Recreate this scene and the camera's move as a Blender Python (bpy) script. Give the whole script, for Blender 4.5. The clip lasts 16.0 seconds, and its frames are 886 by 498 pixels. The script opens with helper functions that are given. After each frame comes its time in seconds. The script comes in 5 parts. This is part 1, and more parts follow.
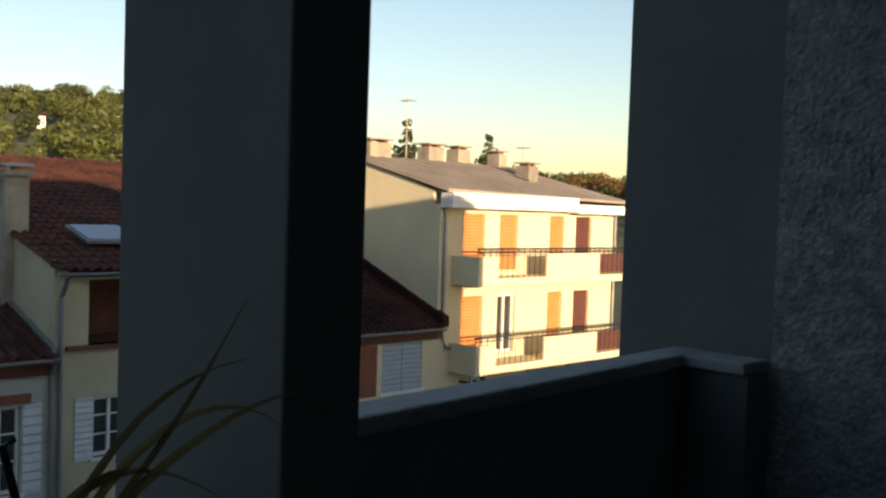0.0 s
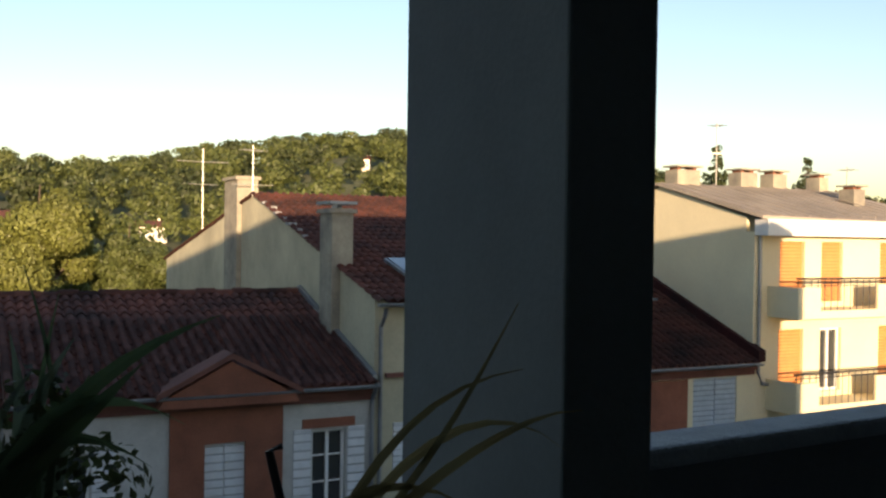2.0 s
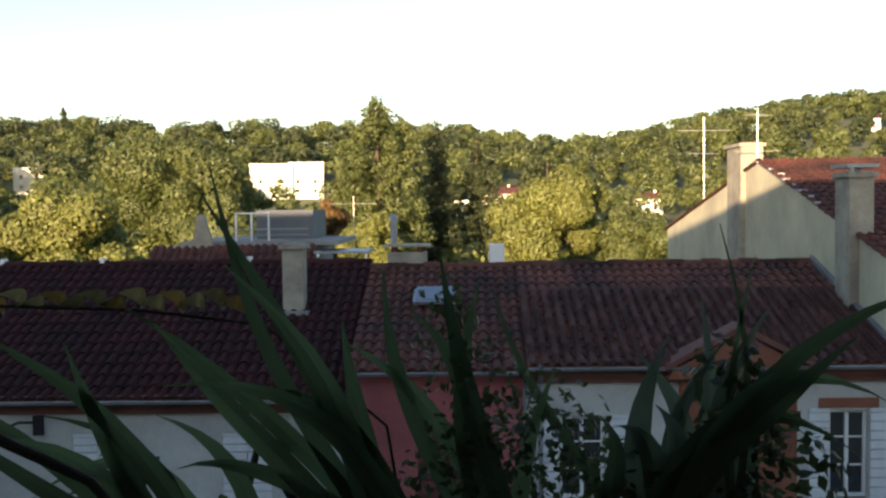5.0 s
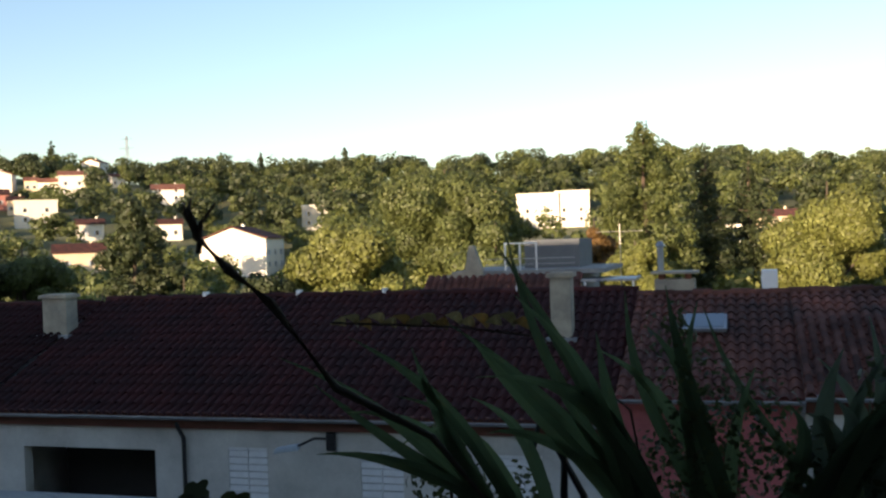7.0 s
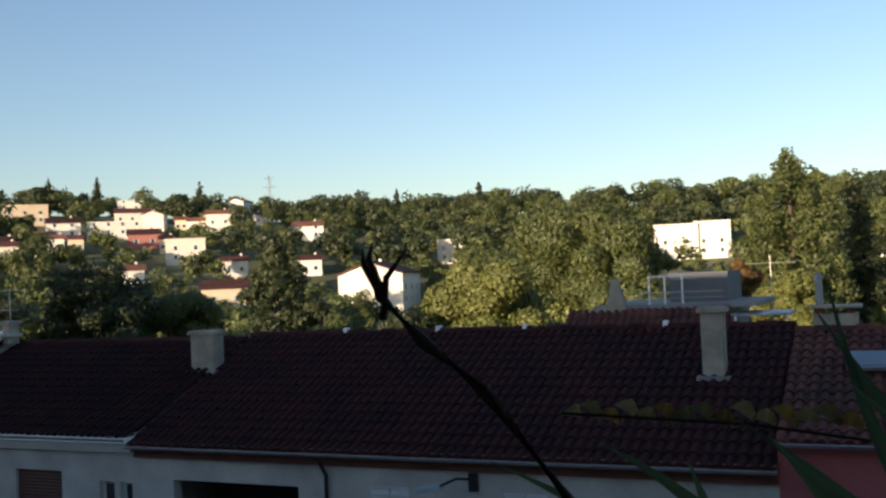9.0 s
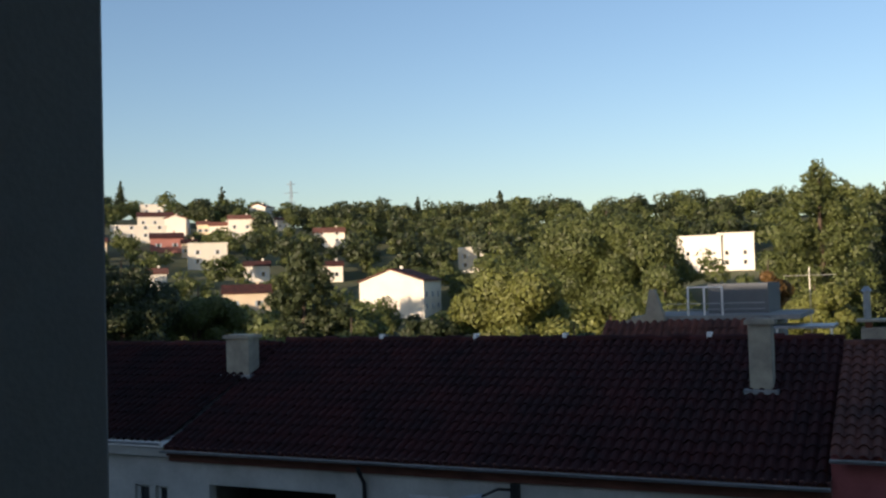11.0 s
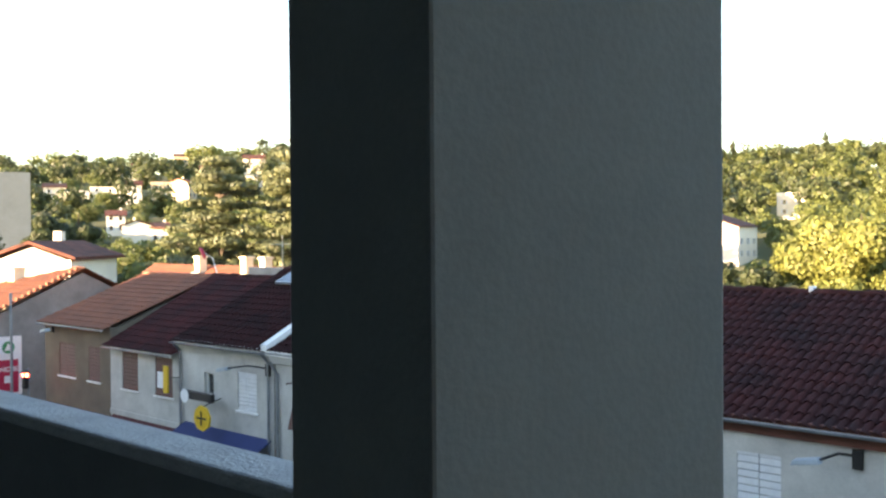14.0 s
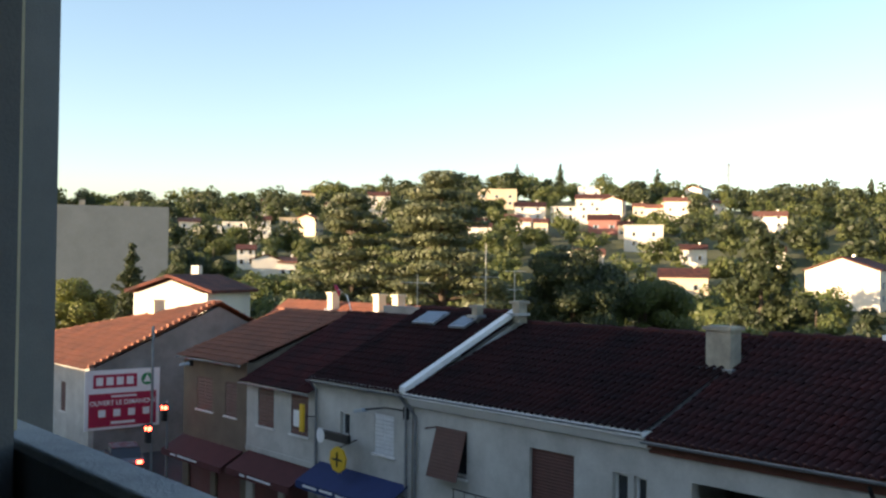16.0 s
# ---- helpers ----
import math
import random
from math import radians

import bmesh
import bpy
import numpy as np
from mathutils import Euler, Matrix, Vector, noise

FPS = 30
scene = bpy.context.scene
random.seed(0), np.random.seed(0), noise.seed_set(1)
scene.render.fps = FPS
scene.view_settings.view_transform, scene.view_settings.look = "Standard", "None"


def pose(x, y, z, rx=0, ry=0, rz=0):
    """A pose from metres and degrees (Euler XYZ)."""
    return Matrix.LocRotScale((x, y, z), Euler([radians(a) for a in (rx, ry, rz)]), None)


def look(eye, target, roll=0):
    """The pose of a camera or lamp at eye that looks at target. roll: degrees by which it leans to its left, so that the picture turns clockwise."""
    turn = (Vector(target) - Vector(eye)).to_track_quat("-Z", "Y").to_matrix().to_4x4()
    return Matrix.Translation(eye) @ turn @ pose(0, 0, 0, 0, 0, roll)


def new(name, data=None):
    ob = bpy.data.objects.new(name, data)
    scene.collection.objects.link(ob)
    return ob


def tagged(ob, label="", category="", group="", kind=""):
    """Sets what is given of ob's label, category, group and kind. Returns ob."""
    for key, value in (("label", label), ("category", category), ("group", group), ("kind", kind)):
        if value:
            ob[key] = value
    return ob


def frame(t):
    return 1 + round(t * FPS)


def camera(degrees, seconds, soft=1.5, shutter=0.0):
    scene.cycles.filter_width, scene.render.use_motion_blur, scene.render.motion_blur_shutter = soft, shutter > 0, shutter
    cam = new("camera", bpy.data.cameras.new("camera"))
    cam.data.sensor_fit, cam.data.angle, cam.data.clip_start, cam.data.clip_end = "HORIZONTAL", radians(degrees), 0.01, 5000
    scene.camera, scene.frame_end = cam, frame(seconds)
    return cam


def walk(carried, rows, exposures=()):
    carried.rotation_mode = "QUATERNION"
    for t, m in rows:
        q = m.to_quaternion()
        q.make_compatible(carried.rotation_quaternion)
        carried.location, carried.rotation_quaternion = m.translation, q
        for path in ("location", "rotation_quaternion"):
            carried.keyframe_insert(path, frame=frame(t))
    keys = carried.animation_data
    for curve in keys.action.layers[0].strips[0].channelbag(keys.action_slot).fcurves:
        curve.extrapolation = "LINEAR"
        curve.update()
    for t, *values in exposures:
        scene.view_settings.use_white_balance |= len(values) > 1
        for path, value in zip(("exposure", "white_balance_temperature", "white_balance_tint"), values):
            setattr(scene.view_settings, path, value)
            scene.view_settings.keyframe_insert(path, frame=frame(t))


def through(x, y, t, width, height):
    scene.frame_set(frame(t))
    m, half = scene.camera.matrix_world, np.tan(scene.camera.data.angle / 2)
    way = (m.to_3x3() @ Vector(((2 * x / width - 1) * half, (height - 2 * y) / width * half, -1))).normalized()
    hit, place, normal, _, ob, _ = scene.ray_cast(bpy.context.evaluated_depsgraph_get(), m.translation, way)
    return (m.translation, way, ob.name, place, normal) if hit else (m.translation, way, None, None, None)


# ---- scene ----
cam = camera(48.48, 16.0, soft=2.4)
PATH = [
    (0, (0.254, -0.149, 10.290), (1.658, 1.273, 10.210), 1.90),
    (0.5, (0.293, -0.124, 10.339), (1.626, 1.366, 10.279), 1.35),
    (1, (0.302, -0.116, 10.340), (1.508, 1.479, 10.302), 1.10),
    (1.5, (0.335, -0.086, 10.295), (1.390, 1.613, 10.265), 1.05),
    (2, (0.364, -0.060, 10.246), (1.267, 1.725, 10.217), 0.83),
    (2.5, (0.352, -0.050, 10.208), (1.111, 1.800, 10.168), 0.52),
    (3, (0.301, -0.120, 10.181), (0.905, 1.785, 10.128), 0.59),
    (3.5, (0.293, -0.116, 10.194), (0.734, 1.834, 10.126), 0.29),
    (4, (0.296, -0.042, 10.219), (0.570, 1.938, 10.139), -0.00),
    (4.5, (0.228, 0.053, 10.231), (0.336, 2.048, 10.141), -0.42),
    (5, (0.153, 0.151, 10.226), (0.104, 2.148, 10.136), -0.68),
    (5.2, (0.171, 0.133, 10.228), (0.057, 2.128, 10.146), -0.87),
    (6, (0.201, 0.000, 10.283), (-0.136, 1.971, 10.229), -1.42),
    (6.6, (0.230, -0.164, 10.282), (-0.258, 1.775, 10.249), -1.78),
    (7.3, (0.286, -0.491, 10.236), (-0.352, 1.404, 10.225), -2.22),
    (7.5, (0.325, -0.525, 10.227), (-0.348, 1.358, 10.224), -2.29),
    (8, (0.329, -0.470, 10.244), (-0.412, 1.388, 10.261), -2.58),
    (8.5, (0.162, -0.200, 10.257), (-0.632, 1.636, 10.299), -2.60),
    (9, (-0.077, 0.061, 10.302), (-0.907, 1.879, 10.360), -2.59),
    (9.2, (-0.168, 0.124, 10.307), (-1.011, 1.937, 10.372), -2.50),
    (9.8, (-0.371, 0.083, 10.295), (-1.235, 1.886, 10.369), -2.32),
    (10.4, (-0.543, 0.052, 10.290), (-1.413, 1.851, 10.366), -2.15),
    (11, (-0.694, 0.079, 10.292), (-1.559, 1.881, 10.368), -1.72),
    (11.5, (-0.799, 0.140, 10.305), (-1.631, 1.957, 10.374), -1.15),
    (12, (-0.866, 0.092, 10.301), (-1.721, 1.899, 10.363), -1.50),
    (12.5, (-0.859, -0.014, 10.324), (-1.867, 1.712, 10.384), -1.66),
    (13, (-1.004, -0.033, 10.311), (-2.164, 1.596, 10.360), -0.71),
    (13.5, (-1.167, 0.066, 10.284), (-2.456, 1.595, 10.306), -0.57),
    (14, (-1.208, 0.040, 10.334), (-2.583, 1.493, 10.307), -0.43),
    (14.5, (-1.336, 0.022, 10.554), (-2.777, 1.409, 10.518), -0.08),
    (15, (-1.532, -0.013, 10.569), (-3.021, 1.323, 10.557), 0.05),
    (15.5, (-2.150, 0.220, 10.460), (-3.674, 1.515, 10.479), 0.26),
    (16, (-2.556, 0.235, 10.446), (-4.096, 1.510, 10.495), 0.55),
]
walk(cam, [(t, look(e, q, r)) for t, e, q, r in PATH],
     [(0, 0.8, 7600, 20), (2, 1.05, 7400, 20), (3, 1.5, 7300, 20), (5, 1.55, 7200, 20), (7.3, 1.15, 6700, 20), (9, 0.75, 6350, 20), (11.5, 0.52, 6200, 20), (12.5, 0.6, 6400, 20),
      (13.5, 2.0, 7300, 20), (14, 2.9, 7500, 20), (14.5, 3.4, 7600, 20), (15, 3.25, 7700, 20), (15.5, 2.7, 7600, 20), (16, 1.6, 7000, 20)])

# ---------------------------------------------------------------- light
SUN_AZ, SUN_EL = 18.0, 7.0
world = bpy.data.worlds.new("world")
scene.world = world
world.use_nodes = True
wn = world.node_tree
sky = wn.nodes.new("ShaderNodeTexSky")
sky.sky_type = "NISHITA"
sky.sun_disc = False
sky.sun_elevation = radians(SUN_EL)
sky.sun_rotation = radians(180 + SUN_AZ)
sky.air_density, sky.dust_density, sky.ozone_density = 1.0, 0.6, 2.0
wn.nodes["Background"].inputs[1].default_value = 0.15
wn.links.new(sky.outputs[0], wn.nodes["Background"].inputs[0])
sun_data = bpy.data.lights.new("sun", "SUN")
sun_data.energy, sun_data.angle, sun_data.color = 5.0, radians(0.5), (1.0, 0.80, 0.54)
sun = new("sun", sun_data)
sun.matrix_world = look((-64 * math.sin(radians(SUN_AZ)), -64 * math.cos(radians(SUN_AZ)), 10 + 64 * math.tan(radians(SUN_EL))), (0, 0, 10))


# ---------------------------------------------------------------- materials
def mat(name, color, rough=0.8, vary=0.25, scale=3.0, bump=0.3, grain=40.0, metal=0.0, stain=None, per=0.0, spec=0.5):
    """A surface with large stains, fine grain and relief; per: how far single pieces differ."""
    m = bpy.data.materials.new(name)
    m.use_nodes = True
    nt = m.node_tree
    b = nt.nodes["Principled BSDF"]
    b.inputs["Roughness"].default_value = rough
    b.inputs["Metallic"].default_value = metal
    b.inputs["Specular IOR Level"].default_value = spec
    co = nt.nodes.new("ShaderNodeTexCoord")
    big = nt.nodes.new("ShaderNodeTexNoise")
    big.inputs["Scale"].default_value = scale
    big.inputs["Detail"].default_value = 6
    big.inputs["Roughness"].default_value = 0.65
    fine = nt.nodes.new("ShaderNodeTexNoise")
    fine.inputs["Scale"].default_value = grain
    fine.inputs["Detail"].default_value = 3
    for n in (big, fine):
        nt.links.new(co.outputs["Object"], n.inputs["Vector"])
    ramp = nt.nodes.new("ShaderNodeValToRGB")
    lo = stain if stain else tuple(c * (1 - vary) for c in color)
    hi = tuple(min(1, c * (1 + vary * 0.5)) for c in color)
    ramp.color_ramp.elements[0].color = (*lo, 1)
    ramp.color_ramp.elements[1].color = (*hi, 1)
    ramp.color_ramp.elements[0].position, ramp.color_ramp.elements[1].position = 0.32, 0.68
    nt.links.new(big.outputs["Fac"], ramp.inputs["Fac"])
    hsv = nt.nodes.new("ShaderNodeHueSaturation")
    mr = nt.nodes.new("ShaderNodeMapRange")
    mr.inputs["To Min"].default_value, mr.inputs["To Max"].default_value = 1 - vary * 0.6, 1 + vary * 0.6
    nt.links.new(fine.outputs["Fac"], mr.inputs["Value"])
    last = mr.outputs["Result"]
    if per:
        info = nt.nodes.new("ShaderNodeObjectInfo")
        isl = nt.nodes.new("ShaderNodeNewGeometry")
        add = nt.nodes.new("ShaderNodeMath")
        add.operation = "ADD"
        nt.links.new(info.outputs["Random"], add.inputs[0])
        nt.links.new(isl.outputs["Random Per Island"], add.inputs[1])
        fr = nt.nodes.new("ShaderNodeMath")
        fr.operation = "FRACT"
        nt.links.new(add.outputs[0], fr.inputs[0])
        m2 = nt.nodes.new("ShaderNodeMapRange")
        m2.inputs["To Min"].default_value, m2.inputs["To Max"].default_value = 1 - per, 1 + per
        nt.links.new(fr.outputs[0], m2.inputs["Value"])
        mul = nt.nodes.new("ShaderNodeMath")
        mul.operation = "MULTIPLY"
        nt.links.new(last, mul.inputs[0])
        nt.links.new(m2.outputs["Result"], mul.inputs[1])
        last = mul.outputs[0]
    nt.links.new(last, hsv.inputs["Value"])
    nt.links.new(ramp.outputs["Color"], hsv.inputs["Color"])
    nt.links.new(hsv.outputs["Color"], b.inputs["Base Color"])
    if bump:
        bp = nt.nodes.new("ShaderNodeBump")
        bp.inputs["Strength"].default_value = bump
        bp.inputs["Distance"].default_value = 0.02
        nt.links.new(fine.outputs["Fac"], bp.inputs["Height"])
        nt.links.new(bp.outputs["Normal"], b.inputs["Normal"])
    return m


def leafy(name, color, vary=0.3, through=0.4):
    """Leaves: each leaf a little different, some light shining through."""
    m = mat(name, color, 0.55, 0.3, 0.35, 0, 8, per=vary)
    nt = m.node_tree
    b = nt.nodes["Principled BSDF"]
    tr = nt.nodes.new("ShaderNodeBsdfTranslucent")
    mix = nt.nodes.new("ShaderNodeMixShader")
    mix.inputs[0].default_value = through
    src = b.inputs["Base Color"].links[0].from_socket
    nt.links.new(src, tr.inputs["Color"])
    nt.links.new(b.outputs[0], mix.inputs[1])
    nt.links.new(tr.outputs[0], mix.inputs[2])
    nt.links.new(mix.outputs[0], nt.nodes["Material Output"].inputs["Surface"])
    return m


def glowing(name, color, strength):
    m = mat(name, color, 0.4, 0.05, 3, 0)
    b = m.node_tree.nodes["Principled BSDF"]
    b.inputs["Emission Color"].default_value = (*color, 1)
    b.inputs["Emission Strength"].default_value = strength
    return m


M = dict(
    # dark blue-grey with the shade of the terrace house put into the colour
    shadegrey=mat("shaded_grey_wall", (0.10, 0.11, 0.12), 0.7, 0.2, 1.5, 0.2, 20),
    concrete=mat("balcony_paint", (0.15, 0.158, 0.158), 0.85, 0.16, 1.5, 0.2, 60),
    pillar=mat("pillar_render", (0.16, 0.172, 0.168), 0.9, 0.16, 2.2, 0.07, 90),
    coping=mat("coping_cement", (0.36, 0.37, 0.37), 0.85, 0.2, 5, 0.5, 70),
    crepi=mat("rough_plaster", (0.30, 0.31, 0.31), 0.95, 0.45, 14, 1.0, 42),
    cream=mat("cream_render", (0.54, 0.49, 0.34), 0.9, 0.16, 0.5, 0.2, 12, stain=(0.38, 0.34, 0.24)),
    cream2=mat("pale_yellow_render", (0.70, 0.62, 0.42), 0.9, 0.10, 0.4, 0.15, 12),
    white=mat("white_render", (0.54, 0.53, 0.49), 0.9, 0.16, 0.6, 0.2, 14, stain=(0.36, 0.35, 0.32)),
    whitep=mat("white_paint", (0.78, 0.77, 0.74), 0.6, 0.08, 2, 0.1, 30),
    hill=mat("hill_house_render", (0.8, 0.74, 0.62), 0.9, 0.08, 0.3, 0, 5, per=0.12),
    pinkw=mat("red_hillside_render", (0.38, 0.16, 0.13), 0.9, 0.1, 0.4, 0, 6),
    hillc=mat("hill_house_cream", (0.72, 0.58, 0.40), 0.9, 0.08, 0.3, 0, 5, per=0.12),
    brownw=mat("brown_render", (0.16, 0.125, 0.09), 0.95, 0.25, 0.8, 0.4, 20),
    greyw=mat("grey_block_wall", (0.24, 0.24, 0.23), 0.95, 0.3, 0.6, 0.4, 18),
    pink=mat("dark_pink_render", (0.36, 0.10, 0.10), 0.9, 0.25, 0.8, 0.25, 18),
    brick=mat("brick_orange", (0.27, 0.095, 0.055), 0.9, 0.3, 1.0, 0.4, 25),
    cornice=mat("terracotta_cornice", (0.16, 0.062, 0.045), 0.9, 0.35, 1.5, 0.4, 20),
    tile=mat("canal_tile_old", (0.115, 0.042, 0.030), 0.85, 0.5, 0.9, 0.4, 14, stain=(0.035, 0.022, 0.02), per=0.45, spec=0.15),
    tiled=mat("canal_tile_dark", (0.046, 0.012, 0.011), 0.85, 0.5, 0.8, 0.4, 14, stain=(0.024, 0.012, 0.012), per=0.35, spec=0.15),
    tileo=mat("tile_orange", (0.24, 0.085, 0.045), 0.85, 0.35, 0.9, 0.4, 14, stain=(0.18, 0.075, 0.045), per=0.3),
    tileg=mat("fibre_cement_roof", (0.34, 0.29, 0.24), 0.9, 0.25, 0.7, 0.3, 10),
    shutw=mat("shutter_white", (0.62, 0.63, 0.63), 0.6, 0.1, 4, 0.15, 30),
    shutb=mat("shutter_brown", (0.10, 0.036, 0.028), 0.6, 0.25, 3, 0.2, 30),
    shuto=mat("roller_orange", (0.52, 0.22, 0.075), 0.55, 0.12, 3, 0.1, 30),
    shutg=mat("shutter_blue_grey", (0.36, 0.42, 0.46), 0.6, 0.15, 4, 0.2, 30),
    shutr=mat("shutter_brick_red", (0.13, 0.028, 0.024), 0.65, 0.2, 3, 0.2, 30),
    glass=mat("window_glass", (0.03, 0.035, 0.04), 0.08, 0.1, 2, 0, 5, spec=0.8),
    # near-black colour that stands in for the shade inside rooms and recesses
    dark=mat("interior_shade", (0.025, 0.022, 0.02), 0.9, 0.2, 2, 0.1),
    zinc=mat("zinc", (0.30, 0.32, 0.34), 0.45, 0.2, 3, 0.1, 30, metal=0.7),
    iron=mat("black_iron", (0.03, 0.03, 0.032), 0.55, 0.2, 5, 0.1, 40, metal=0.4),
    steel=mat("antenna_aluminium", (0.55, 0.52, 0.46), 0.45, 0.15, 5, 0, 40, metal=0.6),
    chimney=mat("chimney_render", (0.36, 0.32, 0.24), 0.9, 0.25, 1.5, 0.4, 20, stain=(0.20, 0.18, 0.15)),
    asphalt=mat("asphalt", (0.05, 0.05, 0.052), 0.9, 0.3, 1.2, 0.4, 60),
    pave=mat("pavement_concrete", (0.28, 0.27, 0.26), 0.9, 0.2, 1.2, 0.3, 40),
    land=mat("land", (0.10, 0.11, 0.045), 0.95, 0.35, 0.03, 0, 2),
    awnr=mat("awning_dark_red", (0.09, 0.018, 0.018), 0.85, 0.15, 2, 0.1, 30),
    awnb=mat("awning_blue", (0.012, 0.03, 0.12), 0.8, 0.15, 2, 0.1, 30),
    red=mat("sign_red", (0.42, 0.015, 0.06), 0.5, 0.08, 3, 0, 20),
    signw=mat("sign_white", (0.8, 0.8, 0.8), 0.5, 0.05, 3, 0, 20),
    green=mat("sign_green", (0.02, 0.25, 0.10), 0.5, 0.05, 3, 0, 20),
    yellow=mat("sign_yellow", (0.75, 0.45, 0.02), 0.5, 0.1, 4, 0, 20),
    black=mat("black_paint", (0.012, 0.012, 0.014), 0.5, 0.1, 4, 0, 20),
    redlamp=glowing("red_signal", (1.0, 0.04, 0.02), 14.0),
    car=mat("car_grey_paint", (0.20, 0.20, 0.21), 0.25, 0.05, 2, 0, 20, metal=0.5),
    tyre=mat("tyre_rubber", (0.02, 0.02, 0.02), 0.9, 0.2, 5, 0.2, 60),
    net=mat("scaffold_sheet", (0.22, 0.235, 0.23), 0.8, 0.12, 0.35, 0.2, 3),
    bark=mat("bark", (0.09, 0.065, 0.045), 0.95, 0.35, 3, 0.6, 20),
    leaf_dark=leafy("leaf_dark", (0.062, 0.08, 0.03), 0.3),
    leaf_mid=leafy("leaf_mid", (0.122, 0.146, 0.042), 0.3),
    leaf_light=leafy("leaf_light", (0.19, 0.205, 0.05), 0.3),
    leaf_cedar=leafy("leaf_cedar", (0.12, 0.135, 0.06), 0.3, 0.2),
    leaf_rust=leafy("leaf_rust", (0.20, 0.115, 0.035), 0.3),
    blade=leafy("blade_leaf", (0.09, 0.135, 0.065), 0.5, 0.4),
    blade_dry=leafy("dry_blade", (0.26, 0.20, 0.09), 0.35, 0.3),
    blade_grey=leafy("grey_green_leaf", (0.17, 0.22, 0.15), 0.3, 0.25),
    pot=mat("blue_pot", (0.10, 0.17, 0.33), 0.45, 0.15, 4, 0.1, 30),
    planter=mat("planter_dark", (0.04, 0.038, 0.036), 0.8, 0.2, 4, 0.2, 30),
    flower=mat("red_flower", (0.30, 0.02, 0.03), 0.7, 0.3, 20, 0, 60),
)


# ---------------------------------------------------------------- building helpers
def box(bm, x0, x1, y0, y1, z0, z1):
    v = [bm.verts.new((x, y, z)) for z in (z0, z1) for y in (y0, y1) for x in (x0, x1)]
    for f in ((0, 2, 3, 1), (4, 5, 7, 6), (0, 1, 5, 4), (2, 6, 7, 3), (0, 4, 6, 2), (1, 3, 7, 5)):
        bm.faces.new([v[i] for i in f])
    return v


def prism(bm, pts, d):
    """Extrude a polygon (list of 3D points) by the vector d."""
    a = [bm.verts.new(p) for p in pts]
    b = [bm.verts.new(Vector(p) + Vector(d)) for p in pts]
    bm.faces.new(a), bm.faces.new(b[::-1])
    for i in range(len(pts)):
        j = (i + 1) % len(pts)
        bm.faces.new((a[j], a[i], b[i], b[j]))


def tube(bm, pts, r, n=8):
    """A round bar through points; r: a radius or one for each point."""
    pts = [Vector(p) for p in pts]
    rs = r if isinstance(r, (list, tuple)) else [r] * len(pts)
    rings = []
    for i, p in enumerate(pts):
        d = (pts[min(i + 1, len(pts) - 1)] - pts[max(i - 1, 0)]).normalized()
        s = d.orthogonal().normalized()
        u = d.cross(s)
        rings.append([bm.verts.new(p + (s * math.cos(k * math.tau / n) + u * math.sin(k * math.tau / n)) * rs[i]) for k in range(n)])
    for a, b in zip(rings, rings[1:]):
        for k in range(n):
            bm.faces.new((a[k], a[(k + 1) % n], b[(k + 1) % n], b[k]))
    bm.faces.new(rings[0][::-1]), bm.faces.new(rings[-1])


def mesh_of(name, bm, material, bevel=0.0):
    if bevel:
        bmesh.ops.bevel(bm, geom=bm.edges[:], offset=bevel, segments=2, affect="EDGES", profile=0.5)
    bmesh.ops.recalc_face_normals(bm, faces=bm.faces[:])
    me = bpy.data.meshes.new(name)
    bm.to_mesh(me)
    bm.free()
    me.materials.append(material)
    return me


def hang(ob, parent):
    """Put ob, whose mesh is in world places, under a thing (its Empty stands off the origin) or under a part of it."""
    ob.parent = parent
    if not parent.parent:
        ob.matrix_parent_inverse = Matrix.Translation(-parent.location)
    return ob


def part(name, bm, material, parent, label="", bevel=0.0):
    """One mesh, given in world places, under a thing or a part."""
    ob = new(name, mesh_of(name, bm, material, bevel))
    hang(ob, parent)
    return tagged(ob, label) if label else ob


def thing(name, at, label, category, group="", kind=""):
    ob = new(name)
    ob.location = at
    return tagged(ob, label, category, group, kind)


def single(name, bm, material, label, category, group="", kind="", bevel=0.0):
    """A thing that is one mesh."""
    return tagged(new(name, mesh_of(name, bm, material, bevel)), label, category, group, kind)


def B(*boxes):
    bm = bmesh.new()
    for b in boxes:
        box(bm, *b)
    return bm


def T(pts, r, n=8):
    bm = bmesh.new()
    tube(bm, pts, r, n)
    return bm


def P(pts, d):
    bm = bmesh.new()
    prism(bm, pts, d)
    return bm


def pierced(x0, x1, z0, z1, y, thick, holes):
    """A wall along x with openings (hx0, hx1, hz0, hz1) right through it."""
    xs = sorted({x0, x1, *[min(max(h[i], x0), x1) for h in holes for i in (0, 1)]})
    zs = sorted({z0, z1, *[min(max(h[i], z0), z1) for h in holes for i in (2, 3)]})
    bm = bmesh.new()
    for a, b in zip(xs, xs[1:]):
        run = None
        for c, d in zip(zs, zs[1:]):
            inside = any(h[0] < (a + b) / 2 < h[1] and h[2] < (c + d) / 2 < h[3] for h in holes)
            if inside:
                if run:
                    box(bm, a, b, y, y + thick, run[0], run[1])
                run = None
            else:
                run = (run[0], d) if run else (c, d)
        if run:
            box(bm, a, b, y, y + thick, run[0], run[1])
    bmesh.ops.remove_doubles(bm, verts=bm.verts[:], dist=0.0005)
    return bm


